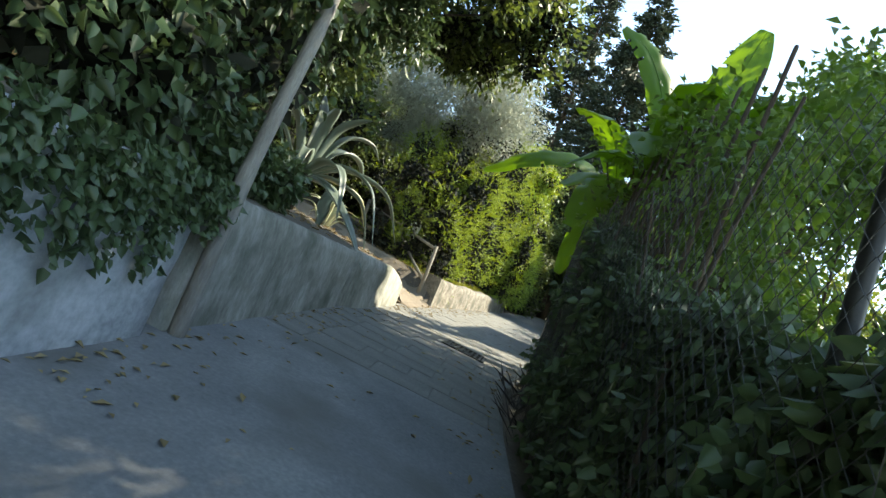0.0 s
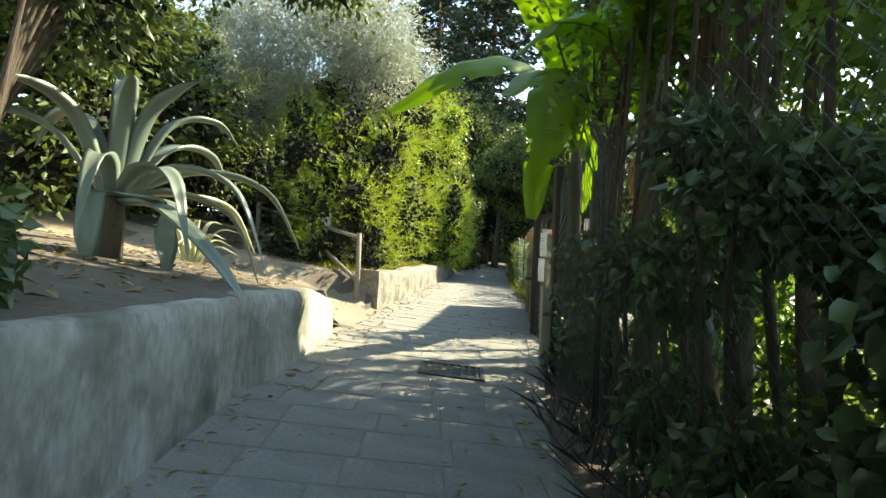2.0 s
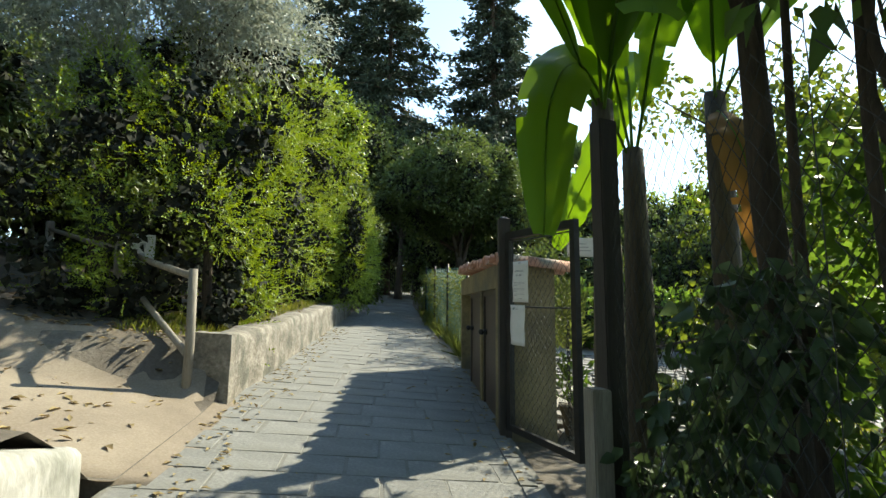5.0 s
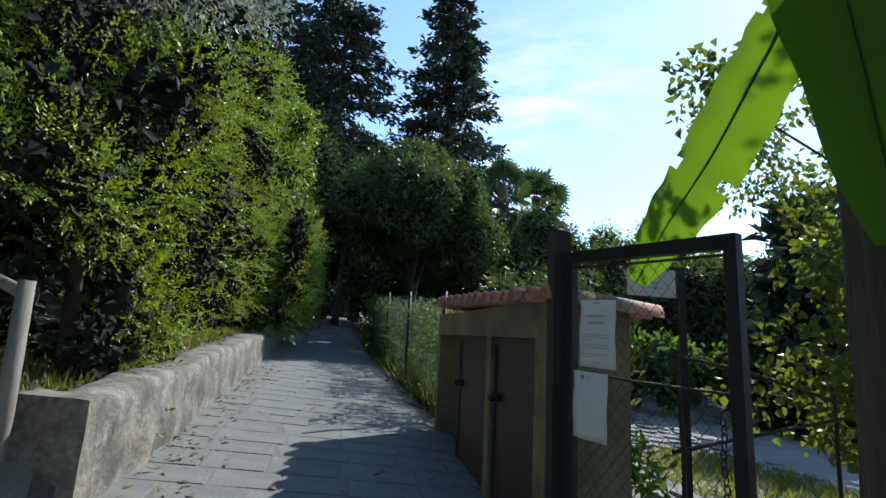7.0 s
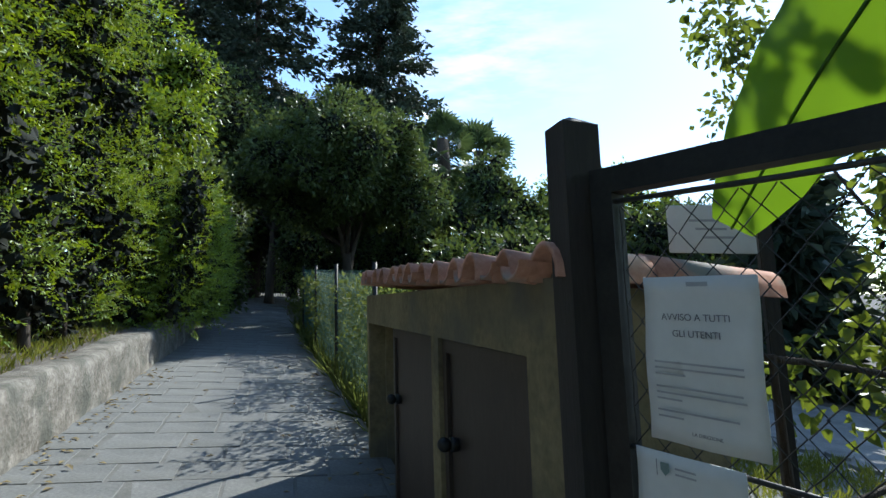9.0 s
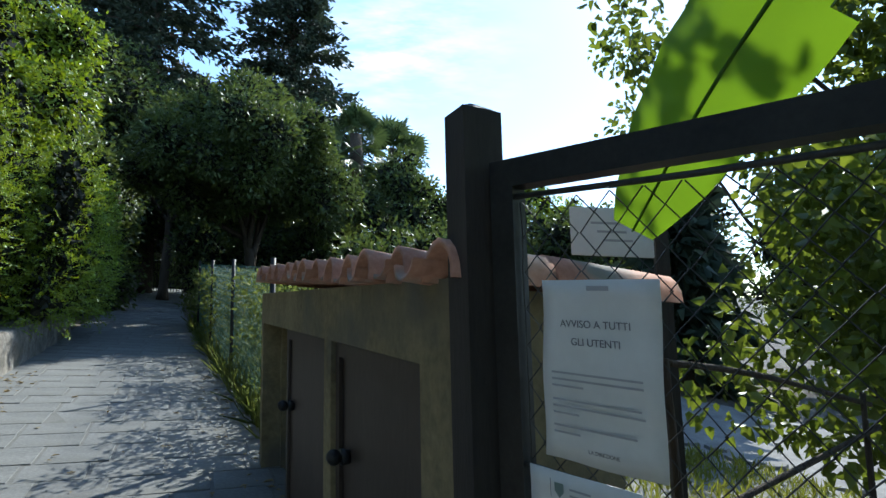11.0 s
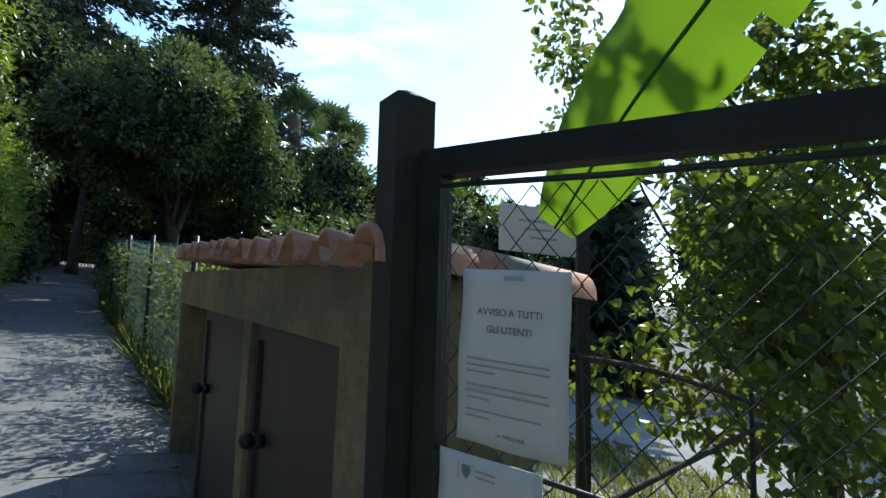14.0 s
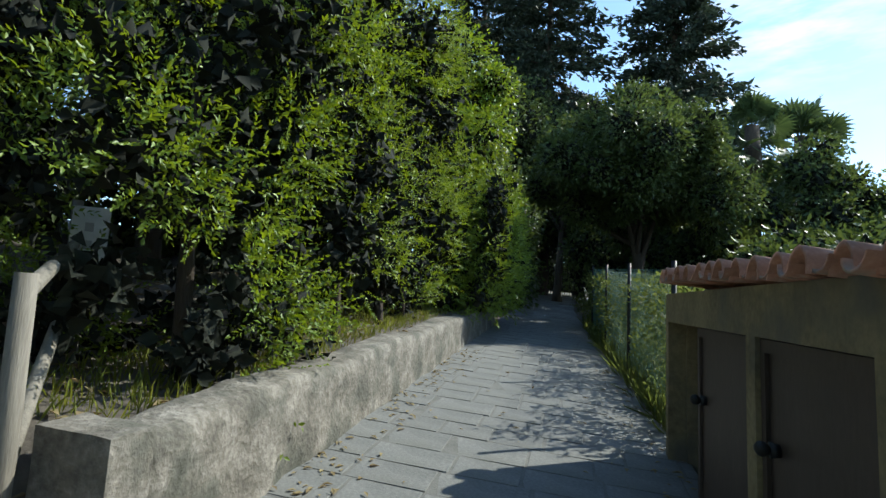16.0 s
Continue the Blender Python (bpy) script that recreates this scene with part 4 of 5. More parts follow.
def conifer(name, label, base, height, spread, seed, mat="conifer", tiers=34):
    rg = np.random.default_rng(seed)
    ob = empty(name, label, "conifer", base)
    v, f = tube([(base[0], base[1], base[2] + height * t) for t in np.linspace(0, 0.98, 10)], list(np.linspace(0.3, 0.03, 10)), 9, 0.1, seed)
    put("trunk", mesh_of("trunk", v, f, M["bark"], True), ob)
    P, A, br = [], [], []
    for k in range(tiers):
        t = 0.10 + 0.9 * k / tiers
        R = spread * (1 - t) ** 0.75 + 0.25
        for j in range(7):
            an = rg.random() * 6.28
            L = R * (0.55 + 0.6 * rg.random())
            s = np.array(base) + np.array([0, 0, height * t])
            tip = s + np.array([math.cos(an) * L, math.sin(an) * L, -0.10 * L + 0.25 * rg.normal()])
            br.append(tube([s, (s + tip) / 2 + np.array([0, 0, 0.08 * L]), tip], [0.05, 0.03, 0.01], 4, 0, 0, False))
            m = int(38 * L)
            u = rg.random((m, 1)) ** 0.6
            q = s + (tip - s) * u + rg.normal(size=(m, 3)) * np.array([0.22, 0.22, 0.13]) * (0.4 + 0.22 * L)
            P.append(q)
            A.append((tip - s) / L + rg.normal(size=(m, 3)) * 0.5 - np.array([0, 0, 0.25]))
    v, f = joined(br)
    put("branch_work", mesh_of("branch_work", v, f, M["bark"]), ob)
    put("needles", leaf_mesh("needles", np.concatenate(P), np.concatenate(A), 0.34, 0.15, M[mat], rg), ob)
    return ob


conifer("cedar_tree", "tall dark blue-green conifer towering behind the path", (5.2, 34.5, G(34)), 24, 4.6, 81, tiers=44)
conifer("cedar_tree", "tall dark conifer with ragged drooping branch tips", (11.2, 33.5, G(33)), 22, 4.9, 82, tiers=42)
conifer("cedar_tree", "tall dark conifer beyond the hedges", (2.0, 38.0, G(38)), 26, 4.8, 83, tiers=40)
conifer("cedar_tree", "slim dark conifer beyond the garden", (9.8, 13.4, G(13)), 4.3, 0.9, 84, tiers=22)


def fan_palm(base, h, seed, n=34, size=1.0):
    rg = np.random.default_rng(seed)
    ob = empty("fan_palm", "fan palm with a shaggy trunk against the sky", "palm", base, "fan palms")
    v, f = tube([(base[0], base[1], base[2] + h * t) for t in np.linspace(0, 1, 8)], [0.16, 0.17, 0.18, 0.19, 0.2, 0.22, 0.24, 0.18], 10, 0.2, seed)
    put("trunk", mesh_of("trunk", v, f, M["bark"], True), ob)
    c = Vector((base[0], base[1], base[2] + h))
    for k in range(n):
        lift = rg.random()
        an, el = rg.random() * 6.28, math.radians(-75 + 150 * lift + 12 * rg.normal())
        d = Vector((math.cos(an) * math.cos(el), math.sin(an) * math.cos(el), math.sin(el)))
        root = c - Vector((0, 0, 1.3 * size * (1 - lift) ** 1.5))
        hub = root + d * (0.45 + 0.3 * rg.random()) * size
        out = [tube([root, (root + hub) / 2, hub], [0.016, 0.012, 0.01], 4, 0, 0, False)]
        s = (Matrix.Rotation(rg.normal() * 0.6, 3, d) @ d.cross(Vector((0, 0, 1)))).normalized()
        u = s.cross(d)
        vs, fs = [], []
        for j in range(15):
            t = radians(-100 + 200 * j / 14)
            w = d * math.cos(t) + s * math.sin(t)
            tip = hub + w * 0.62 * size + u * 0.05 - Vector((0, 0, 0.12 * size))
            e1 = w.cross(u).normalized() * 0.042 * size
            m = hub + w * 0.35 * size
            i0 = len(vs)
            vs += [hub, m + e1, tip, m - e1]
            fs += [(i0, i0 + 1, i0 + 2), (i0, i0 + 2, i0 + 3)]
        v, f = joined(out + [(vs, fs)])
        put("frond", mesh_of("frond", v, f, M["palm"]), ob)
    return ob


fan_palm((12.2, 25.9, G(26)), 6.6, 91, 64, 1.35)
fan_palm((9.5, 24.0, G(24)), 6.2, 92, 44, 1.0)
for k, (x, y, z, s, h, m_) in enumerate(((9.2, 21.0, 3.6, 1.5, 2.6, "magnolia"), (11.2, 20.5, 3.1, 1.7, 2.0, "magnolia"), (13.0, 20.0, 3.8, 1.8, 2.3, "hedge"), (10.5, 16.5, 2.4, 1.5, 1.5, "magnolia"), (12.5, 15.0, 2.6, 1.6, 1.7, "magnolia"), (13.0, 11.5, 2.6, 1.7, 1.8, "magnolia"), (11.5, 23.0, 3.2, 2.0, 2.2, "magnolia"), (14.5, 24.5, 4.0, 2.2, 2.6, "hedge"), (6.8, 17.5, 1.9, 1.3, 1.1, "magnolia"), (9.0, 19.5, 2.2, 1.6, 1.5, "magnolia"), (15.0, 18.5, 3.0, 2.4, 2.4, "magnolia"), (18, 13, 3.0, 3.0, 2.6, "magnolia"), (19, 8, 3.2, 3, 3, "magnolia"))):
    b = heap((x, y, z), (s, s, h), 44, 0.5, rng)
    tree("garden_tree", "dark green bushy tree at the back of the garden", (x, y, G(y)), (x, y, z), 0.12, b, 12000, (0.13, 0.06), m_, 100 + k, shell=0.45, core=0.6)

# ---- thin clouds, far off ----
cm = bpy.data.materials.new("cloud")
cm.use_nodes = True
ct = cm.node_tree
ct.nodes.clear()
co_, mp_, nz, rp = ct.nodes.new("ShaderNodeTexCoord"), ct.nodes.new("ShaderNodeMapping"), ct.nodes.new("ShaderNodeTexNoise"), ct.nodes.new("ShaderNodeMapRange")
gr_, em, tp, mx_, out_ = ct.nodes.new("ShaderNodeTexGradient"), ct.nodes.new("ShaderNodeEmission"), ct.nodes.new("ShaderNodeBsdfTransparent"), ct.nodes.new("ShaderNodeMixShader"), ct.nodes.new("ShaderNodeOutputMaterial")
mul = ct.nodes.new("ShaderNodeMath")
mul.operation = "MULTIPLY"
gr_.gradient_type = "SPHERICAL"
mp_.inputs["Scale"].default_value = (1.1, 2.6, 1)
nz.inputs["Scale"].default_value, nz.inputs["Detail"].default_value, nz.inputs["Roughness"].default_value = 1.6, 8.0, 0.6
rp.inputs[1].default_value, rp.inputs[2].default_value, rp.inputs[4].default_value = 0.40, 0.72, 1.7
em.inputs[0].default_value, em.inputs[1].default_value = (0.95, 0.97, 1.0, 1), 0.62
ct.links.new(co_.outputs["Object"], mp_.inputs[0]), ct.links.new(mp_.outputs[0], nz.inputs["Vector"]), ct.links.new(nz.outputs[0], rp.inputs[0])
ct.links.new(co_.outputs["Object"], gr_.inputs[0]), ct.links.new(gr_.outputs["Fac"], mul.inputs[0]), ct.links.new(rp.outputs[0], mul.inputs[1])
ct.links.new(mul.outputs[0], mx_.inputs[0]), ct.links.new(tp.outputs[0], mx_.inputs[1]), ct.links.new(em.outputs[0], mx_.inputs[2]), ct.links.new(mx_.outputs[0], out_.inputs[0])
cl = put("backdrop", mesh_of("backdrop", [(-1, -1, 0), (1, -1, 0), (1, 1, 0), (-1, 1, 0)], [(0, 1, 2, 3)], cm))
ca, ce = radians(33), radians(27)
at_ = Vector((math.sin(ca) * math.cos(ce), math.cos(ca) * math.cos(ce), math.sin(ce))) * 400
cl.matrix_world = look(at_, (0, 8, 1)) @ Matrix.Diagonal((110, 70, 1, 1))
tagged(cl, "thin white clouds in a pale blue sky", "clouds", kind="structure")

# ---- far gateway ----
fg = empty("far_gateway", "dark gateway with an iron railing gate at the path's far end", "gate", (6.6, 37, G(37)))
for x in (5.65, 7.55):
    bm = bmesh.new()
    box(bm, (x, 37, G(37) + 2.0), (0.5, 0.5, 4.2))
    part("pillar", bm, M["shade_and_pillar"], fg, bevel=0.03)
bm = bmesh.new()
box(bm, (6.6, 37, G(37) + 3.95), (1.4, 0.3, 0.3))
part("lintel", bm, M["shade_and_pillar"], fg)
for k in range(11):
    bm = bmesh.new()
    box(bm, (5.98 + k * 0.124, 37, G(37) + 0.75), (0.03, 0.03, 1.5))
    part("bar", bm, M["iron"], fg)
for z in (0.2, 1.35):
    bm = bmesh.new()
    box(bm, (6.6, 37, G(37) + z), (1.4, 0.04, 0.05))
    part("rail", bm, M["iron"], fg)

# ---- vine-covered fence on the right ----
fence = empty("vine_fence", "dark wire fence with iron posts, overgrown by creeper", "fence", (RIGHT(3) + 0.12, 3, G(3)))
for y, off in ((-3.0, 0.12), (-1.0, 0.12), (1.5, 0.22), (5.75, 0.36)):
    x = RIGHT(y) + off
    v, f = tube([(x, y, G(y) - 0.1), (x + 0.01, y, G(y) + 1.1), (x, y, G(y) + 1.82), (x - 0.03, y, G(y) + 1.93), (x - 0.10, y, G(y) + 1.96)], [0.024, 0.024, 0.022, 0.02, 0.018], 8, 0.0, 3)
    put("post", mesh_of("post", v, f, M["iron"], True), fence)
out = []
for i in range(5):
    ya, yb = 1.2 + i * 1.25, 2.45 + i * 1.25
    A_, B_ = Vector((RIGHT(ya) + 0.14, ya, 0)), Vector((RIGHT(yb) + 0.14, yb, 0))
    d = B_ - A_
    m = pose(A_.x, A_.y, G((ya + yb) / 2), 0, 0, math.degrees(math.atan2(d.y, d.x)))
    out.append(chain_link(0, d.length, 0.05, 1.75, m, 0.075, 0.0016, i))
v, f = joined(out)
put("mesh", mesh_of("mesh", v, f, M["wire"]), fence)


def top_of(y):
    """Height of the overgrown fence over the path."""
    return float(np.interp(y, (1.0, 2.9, 4.0, 5.0), (1.08, 1.16, 1.45, 1.75)))


def thick(y, z):
    """How densely the creeper grows there."""
    return 1.0 if y < 3.4 else max(0.30, 0.75 - 0.45 * (y - 3.4)) * (1.4 if z > 1.4 else (0.35 if z < 0.4 else 0.6))


b = []
for y in np.arange(-3.5, 7.3, 0.3):
    for z in np.arange(0.15, 1.75, 0.3):
        if z < top_of(y) - (0.2 if y < 4.4 else 0.5) and rng.random() < thick(y, z):
            b.append((RIGHT(y) + 0.28 + 0.06 * abs(rng.normal()), y + 0.06 * rng.normal(), G(y) + z, 0.20 + 0.05 * rng.random()))
foliage("creeper", "dense shaded creeper covering the wire fence", "creeper", b, 36000, (0.065, 0.042), "ivy", 121, 0.4, 0.9,
        [((RIGHT(y) + 0.22, y, G(y) - 0.02), (RIGHT(y) + 0.2, y + 0.1, G(y) + 1.0), (RIGHT(y) + 0.26, y - 0.1, G(y) + 2.0)) for y in (0.4, 2.2, 3.9, 4.7)], 0.012, fine=True)
b = [(RIGHT(y) + 0.30 + 0.10 * abs(rng.normal()), y, G(y) + top_of(y) - 0.14 + 0.16 * rng.random(), 0.2) for y in np.arange(-3, 4.5, 0.2)]
foliage("creeper", "green creeper tops spilling over the fence", "creeper", b, 17000, (0.062, 0.04), "ivy", 123, 0.3, 0.6, [((RIGHT(y) + 0.2, y, G(y) - 0.02), (RIGHT(y) + 0.24, y, G(y) + 1.0), (RIGHT(y) + 0.15, y + 0.1, G(y) + 1.75)) for y in (1.0, 3.0, 4.2)], 0.01, fine=True)

# ---- trunks behind the fence, and the trees over them ----
for k, (x, y, r, h, lean) in enumerate(((1.25, 6.1, 0.055, 2.8, 0.1), (1.45, 6.75, 0.07, 3.2, -0.05), (1.5, 5.35, 0.085, 3.4, 0.1), (1.75, 5.9, 0.05, 3.0, 0.1), (2.1, 5.3, 0.075, 3.4, 0.15), (1.25, 4.75, 0.07, 3.2, 0.05), (2.0, 4.5, 0.06, 3.2, 0.1))):
    z0 = G(y) - 0.08
    b = heap((x + lean, y, z0 + h - 0.2), (0.6, 0.6, 0.6), 9, 0.3, rng)
    tree("shade_tree", "shaded slim tree trunk with ridged dark bark", (x, y, z0), (x + lean, y + 0.05, z0 + h), r, b, 420, (0.085, 0.05), "vine", 130 + k, shell=0.3)
b = heap((4.8, 2.4, 4.2), (1.4, 1.8, 1.8), 50, 0.5, rng)
tree("shade_tree", "leafy tree behind the fence shading the path", (4.8, 2.4, G(2.4) - 0.1), (4.8, 2.4, 3.2), 0.13, b, 6500, (0.085, 0.045), "vine", 141, shell=0.3)
# added crown above the view, placed to keep sun off wall and path
b = heap((5.6, 6.4, 6.1), (1.9, 3.8, 1.4), 90, 0.5, rng)
tree("shade_tree", "unseen leafy tree added to shade the wall and path", (5.8, 6.8, G(6.8) - 0.1), (5.7, 6.9, 5.6), 0.14, b, 36000, (0.10, 0.055), "vine", 143, shell=0.35)
b = heap((5.3, 9.2, 2.3), (1.2, 1.1, 1.8), 70, 0.34, rng) + heap((4.1, 9.45, 1.5), (0.75, 0.7, 1.2), 26, 0.26, rng) + heap((5.6, 11.0, 3.7), (0.9, 0.8, 0.5), 10, 0.28, rng) + heap((3.7, 10.0, 3.4), (0.6, 0.5, 0.4), 7, 0.22, rng)
tree("climber_tree", "vine-smothered tree with heart-shaped leaves, partly sunlit", (5.5, 9.3, G(9.3) - 0.1), (5.5, 9.3, 2.8), 0.07, b, 12500, (0.072, 0.052), "climber", 145, shell=0.25, droop=0.7, fine=True)


# ---- banana plants ----
def banana_leaf(pts, width, seed, tears=4, n=14, face=(0, 0, 1)):
    """A broad leaf along a midrib, wavy, with torn edges. Gives the blade and the rib."""
    rnd = random.Random(seed)
    line = curve_points(pts, n)
    m = len(line)
    verts, faces = [], []
    cols = (-1, -0.66, -0.33, 0, 0.33, 0.66, 1)
    torn = {rnd.randrange(3, m - 2) for _ in range(tears)}
    for k, p in enumerate(line):
        t = k / (m - 1)
        w = width * (math.sin(math.pi * min(max((t - 0.10) / 0.93, 0.0), 1.0)) ** 0.55 if t > 0.10 else 0.0) * 0.5
        d = (line[min(k + 1, m - 1)] - line[max(k - 1, 0)]).normalized()
        s = d.cross(Vector(face))
        s = s.normalized() if s.length > 0.1 else Vector((1, 0, 0))
        u = s.cross(d)
        for c in cols:
            lift = 0.35 * abs(c) - 0.5 * c * c + 0.07 * math.sin(k * 0.9 + seed) * abs(c)
            verts.append(p + s * c * w + u * lift * w)
    for k in range(m - 1):
        for i in range(6):
            if (k in torn) and i in (0, 5):
                continue
            a0 = k * 7 + i
            faces.append((a0, a0 + 1, a0 + 8, a0 + 7))
    rib = tube([q - Vector((0, 0, 0.006)) for q in line], [0.008 * (1.1 - k / m) + 0.002 for k in range(m)], 6)
    return (verts, faces), rib


def banana(base, h, r, leaves, seed, label):
    ob = empty("banana_plant", label, "banana plant", base)
    top = Vector((base[0] + 0.05, base[1] + 0.03, base[2] + h))
    line = curve_points([base, (base[0] + 0.03, base[1], base[2] + h * 0.5), top], 5)
    v, f = tube(line, [r * (1.15 - 0.5 * k / len(line)) for k in range(len(line))], 12, 0.10, seed)
    put("stem", mesh_of("stem", v, f, M["bananastem"], True), ob, "fibrous brown sheathed stem")
    for k, (pts, w, mt, *fc) in enumerate(leaves):
        (bv_, bf_), rib = banana_leaf([top - Vector((0, 0, 0.1))] + [Vector(q) for q in pts], w, seed * 7 + k, face=fc[0] if fc else (0, 0, 1))
        lf = put("leaf", mesh_of("leaf", bv_, bf_, M[mt], True), ob)
        put("midrib", mesh_of("midrib", *rib, M["banana"], True), lf)
    return ob


banana((1.55, 7.95, G(8) - 0.05), 2.3, 0.085, [
    ([(1.0, 7.75, 2.98), (0.3, 7.6, 2.85), (-0.42, 7.6, 2.30)], 0.42, "banana", (-0.2, -0.7, 0.7)),
    ([(1.25, 7.5, 3.1), (0.85, 6.9, 3.35), (0.4, 6.2, 3.1)], 0.5, "banana"),
    ([(1.7, 7.6, 3.3), (1.9, 7.2, 4.1), (2.1, 6.9, 4.7)], 0.5, "banana"),
    ([(1.3, 7.3, 2.75), (0.98, 6.75, 2.45), (0.78, 6.5, 1.85)], 0.48, "banana", (-0.3, -0.8, 0.3)),
], 3, "banana plant with broad torn leaves arching over the path")
banana((1.85, 8.1, G(8) - 0.05), 2.1, 0.09, [
    ([(2.0, 8.3, 2.75), (2.08, 8.55, 2.6), (2.08, 8.85, 2.22), (2.02, 9.08, 1.90), (1.97, 9.26, 1.60)], 0.35, "banana", (-0.75, -0.5, 0.3)),
    ([(1.45, 7.8, 2.9), (0.95, 7.3, 2.8), (0.6, 6.95, 2.4)], 0.45, "banana"),
    ([(1.9, 7.7, 3.0), (2.1, 7.0, 3.6), (2.3, 6.4, 3.8)], 0.48, "banana"),
    ([(1.5, 8.0, 2.5), (1.15, 7.75, 2.15), (1.03, 7.62, 1.42)], 0.34, "banana", (-0.4, -0.9, 0.1)),
], 5, "banana plant with a leaf hanging beside the gate")
banana((2.35, 7.95, G(8) - 0.05), 2.5, 0.09, [
    ([(2.3, 7.5, 3.5), (2.25, 7.1, 4.3), (2.2, 6.7, 4.9)], 0.55, "banana"),
    ([(2.7, 7.6, 3.2), (3.0, 7.0, 3.8), (3.1, 6.4, 3.9)], 0.5, "banana"),
    ([(2.0, 7.5, 3.1), (1.6, 6.7, 3.5), (1.3, 6.0, 3.4)], 0.5, "banana"),
    ([(2.2, 7.7, 2.2), (2.1, 7.5, 1.9), (2.05, 7.4, 1.4)], 0.25, "dryleaf"),
], 7, "tall banana plant with upright sunlit leaves")

banana((1.5, 6.15, G(6) - 0.05), 2.45, 0.08, [
    ([(1.6, 6.1, 3.2), (1.85, 6.05, 4.0), (2.0, 6.0, 4.75)], 0.55, "banana", (-0.3, -0.9, 0.2)),
    ([(1.3, 6.1, 3.3), (0.9, 6.0, 3.9), (0.5, 6.0, 4.1)], 0.42, "banana", (0.1, -0.9, 0.4)),
    ([(1.8, 5.9, 2.9), (2.3, 5.6, 3.0), (2.8, 5.3, 2.6)], 0.42, "banana"),
    ([(1.3, 5.8, 2.8), (1.05, 5.3, 2.75), (0.9, 4.7, 2.3)], 0.42, "banana"),
    ([(1.2, 6.2, 2.7), (0.8, 6.1, 2.7), (0.45, 6.0, 2.35)], 0.40, "banana"),
    ([(1.35, 5.7, 2.95), (1.25, 5.0, 3.15), (1.15, 4.3, 2.9)], 0.48, "banana"),
    ([(1.8, 5.8, 3.1), (2.05, 5.2, 3.4), (2.2, 4.6, 3.3)], 0.5, "banana"),
], 9, "banana plant behind the fence with tall upright leaves")
b = [(2.0 + 1.9 * rng.random(), 2.5 + 5.2 * rng.random(), G(5) + 0.1 + 1.1 * rng.random() ** 1.5, 0.28) for _ in range(90)]
foliage("undergrowth", "tangled green undergrowth behind the fence, patchily sunlit", "shrub", b, 16000, (0.10, 0.055), "vine", 147, 0.3, 0.2, [((2.8, 5.0, G(5) - 0.08), (2.8, 5.0, 0.3), (2.85, 5.0, 0.8))], 0.012)
b = [(RIGHT(y) + 0.45 + 0.75 * rng.random(), y, G(y) + 0.1 + 2.6 * rng.random(), 0.24) for y in 2.8 + 1.6 * rng.random(60)]
foliage("tangled_vine", "dark curtain of leafy stems close behind the fence", "vine", b, 5000, (0.07, 0.04), "vine", 148, 0.2, 0.7, [((RIGHT(y) + 0.5 + 0.1 * (k % 3), y, G(y) - 0.08), (RIGHT(y) + 0.5, y + 0.05, 1.2), (RIGHT(y) + 0.6, y + 0.1, 2.6)) for k, y in enumerate(np.arange(3.0, 6.8, 0.3))], 0.02)
b = [(2.3 + 0.9 * rng.random(), 4.2 + 3.2 * rng.random(), 1.2 + 2.6 * rng.random(), 0.3) for _ in range(70)]
foliage("tangled_vine", "tangled backlit vine hanging between the trunks, full of gaps", "vine", b, 13000, (0.075, 0.05), "vine", 149, 0.2, 0.6, [((2.5, y, G(y) - 0.08), (2.6, y, 1.2), (2.7, y + 0.2, 2.8)) for y in (4.6, 5.8, 7.0)], 0.015)
tw = np.random.default_rng(77)
P, A = [], []
for k in range(260):
    y = 4.0 + 3.6 * tw.random()
    P.append((RIGHT(y) + 0.08 + 0.5 * tw.random(), y, G(y) - 0.04))
    A.append((tw.normal() * 0.7, tw.normal() * 0.7, 0.9))
tagged(put("dry_twigs", leaf_mesh("dry_twigs", np.array(P), np.array(A), 0.28, 0.008, M["darkwood"], tw, 0.1, 0.6)), "dry twigs and dead stems at the fence foot", "twigs", kind="stuff")

# ---- fence and weeds past the hut ----
wf = empty("wire_fence", "green plastic-coated wire fence along the path past the hut", "fence", (2.42, 12.75, G(12.7)))
for y in (12.72, 14.9, 17.1, 19.3):
    v, f = tube([(RIGHT(y) + 0.06, y, G(y) - 0.1), (RIGHT(y) + 0.06, y, G(y) + 0.7), (RIGHT(y) + 0.06, y, G(y) + 1.42)], [0.022] * 3, 8)
    put("post", mesh_of("post", v, f, M["iron"], True), wf)
out = []
for i in range(3):
    ya, yb = 12.72 + i * 2.2, 14.9 + i * 2.2
    d = Vector((RIGHT(yb) - RIGHT(ya), yb - ya, 0))
    m = Matrix.Translation((RIGHT(ya) + 0.07, ya, G(ya))) @ Matrix.Shear("XY", 4, (0, 0)) @ pose(0, 0, 0, 0, 0, math.degrees(math.atan2(d.y, d.x)))
    m = m @ Matrix(((1, 0, 0, 0), (0, 1, 0, 0), (0.06, 0, 1, 0), (0, 0, 0, 1)))
    out.append(chain_link(0, d.length, 0.04, 1.36, m, 0.07, 0.0018, 20 + i))
v, f = joined(out)
put("mesh", mesh_of("mesh", v, f, M["green_wire"]), wf)
b = [(RIGHT(y) + 0.28 + 0.12 * rng.normal(), y, G(y) + z, 0.2) for y in np.arange(12.9, 21.5, 0.22) for z in (0.2, 0.5, 0.8, 1.1) if rng.random() < 0.75]
foliage("fence_creeper", "pale green weeds and creeper tangled in the wire fence", "creeper", b, 15000, (0.055, 0.028), "weed", 151, 0.2, -0.1)


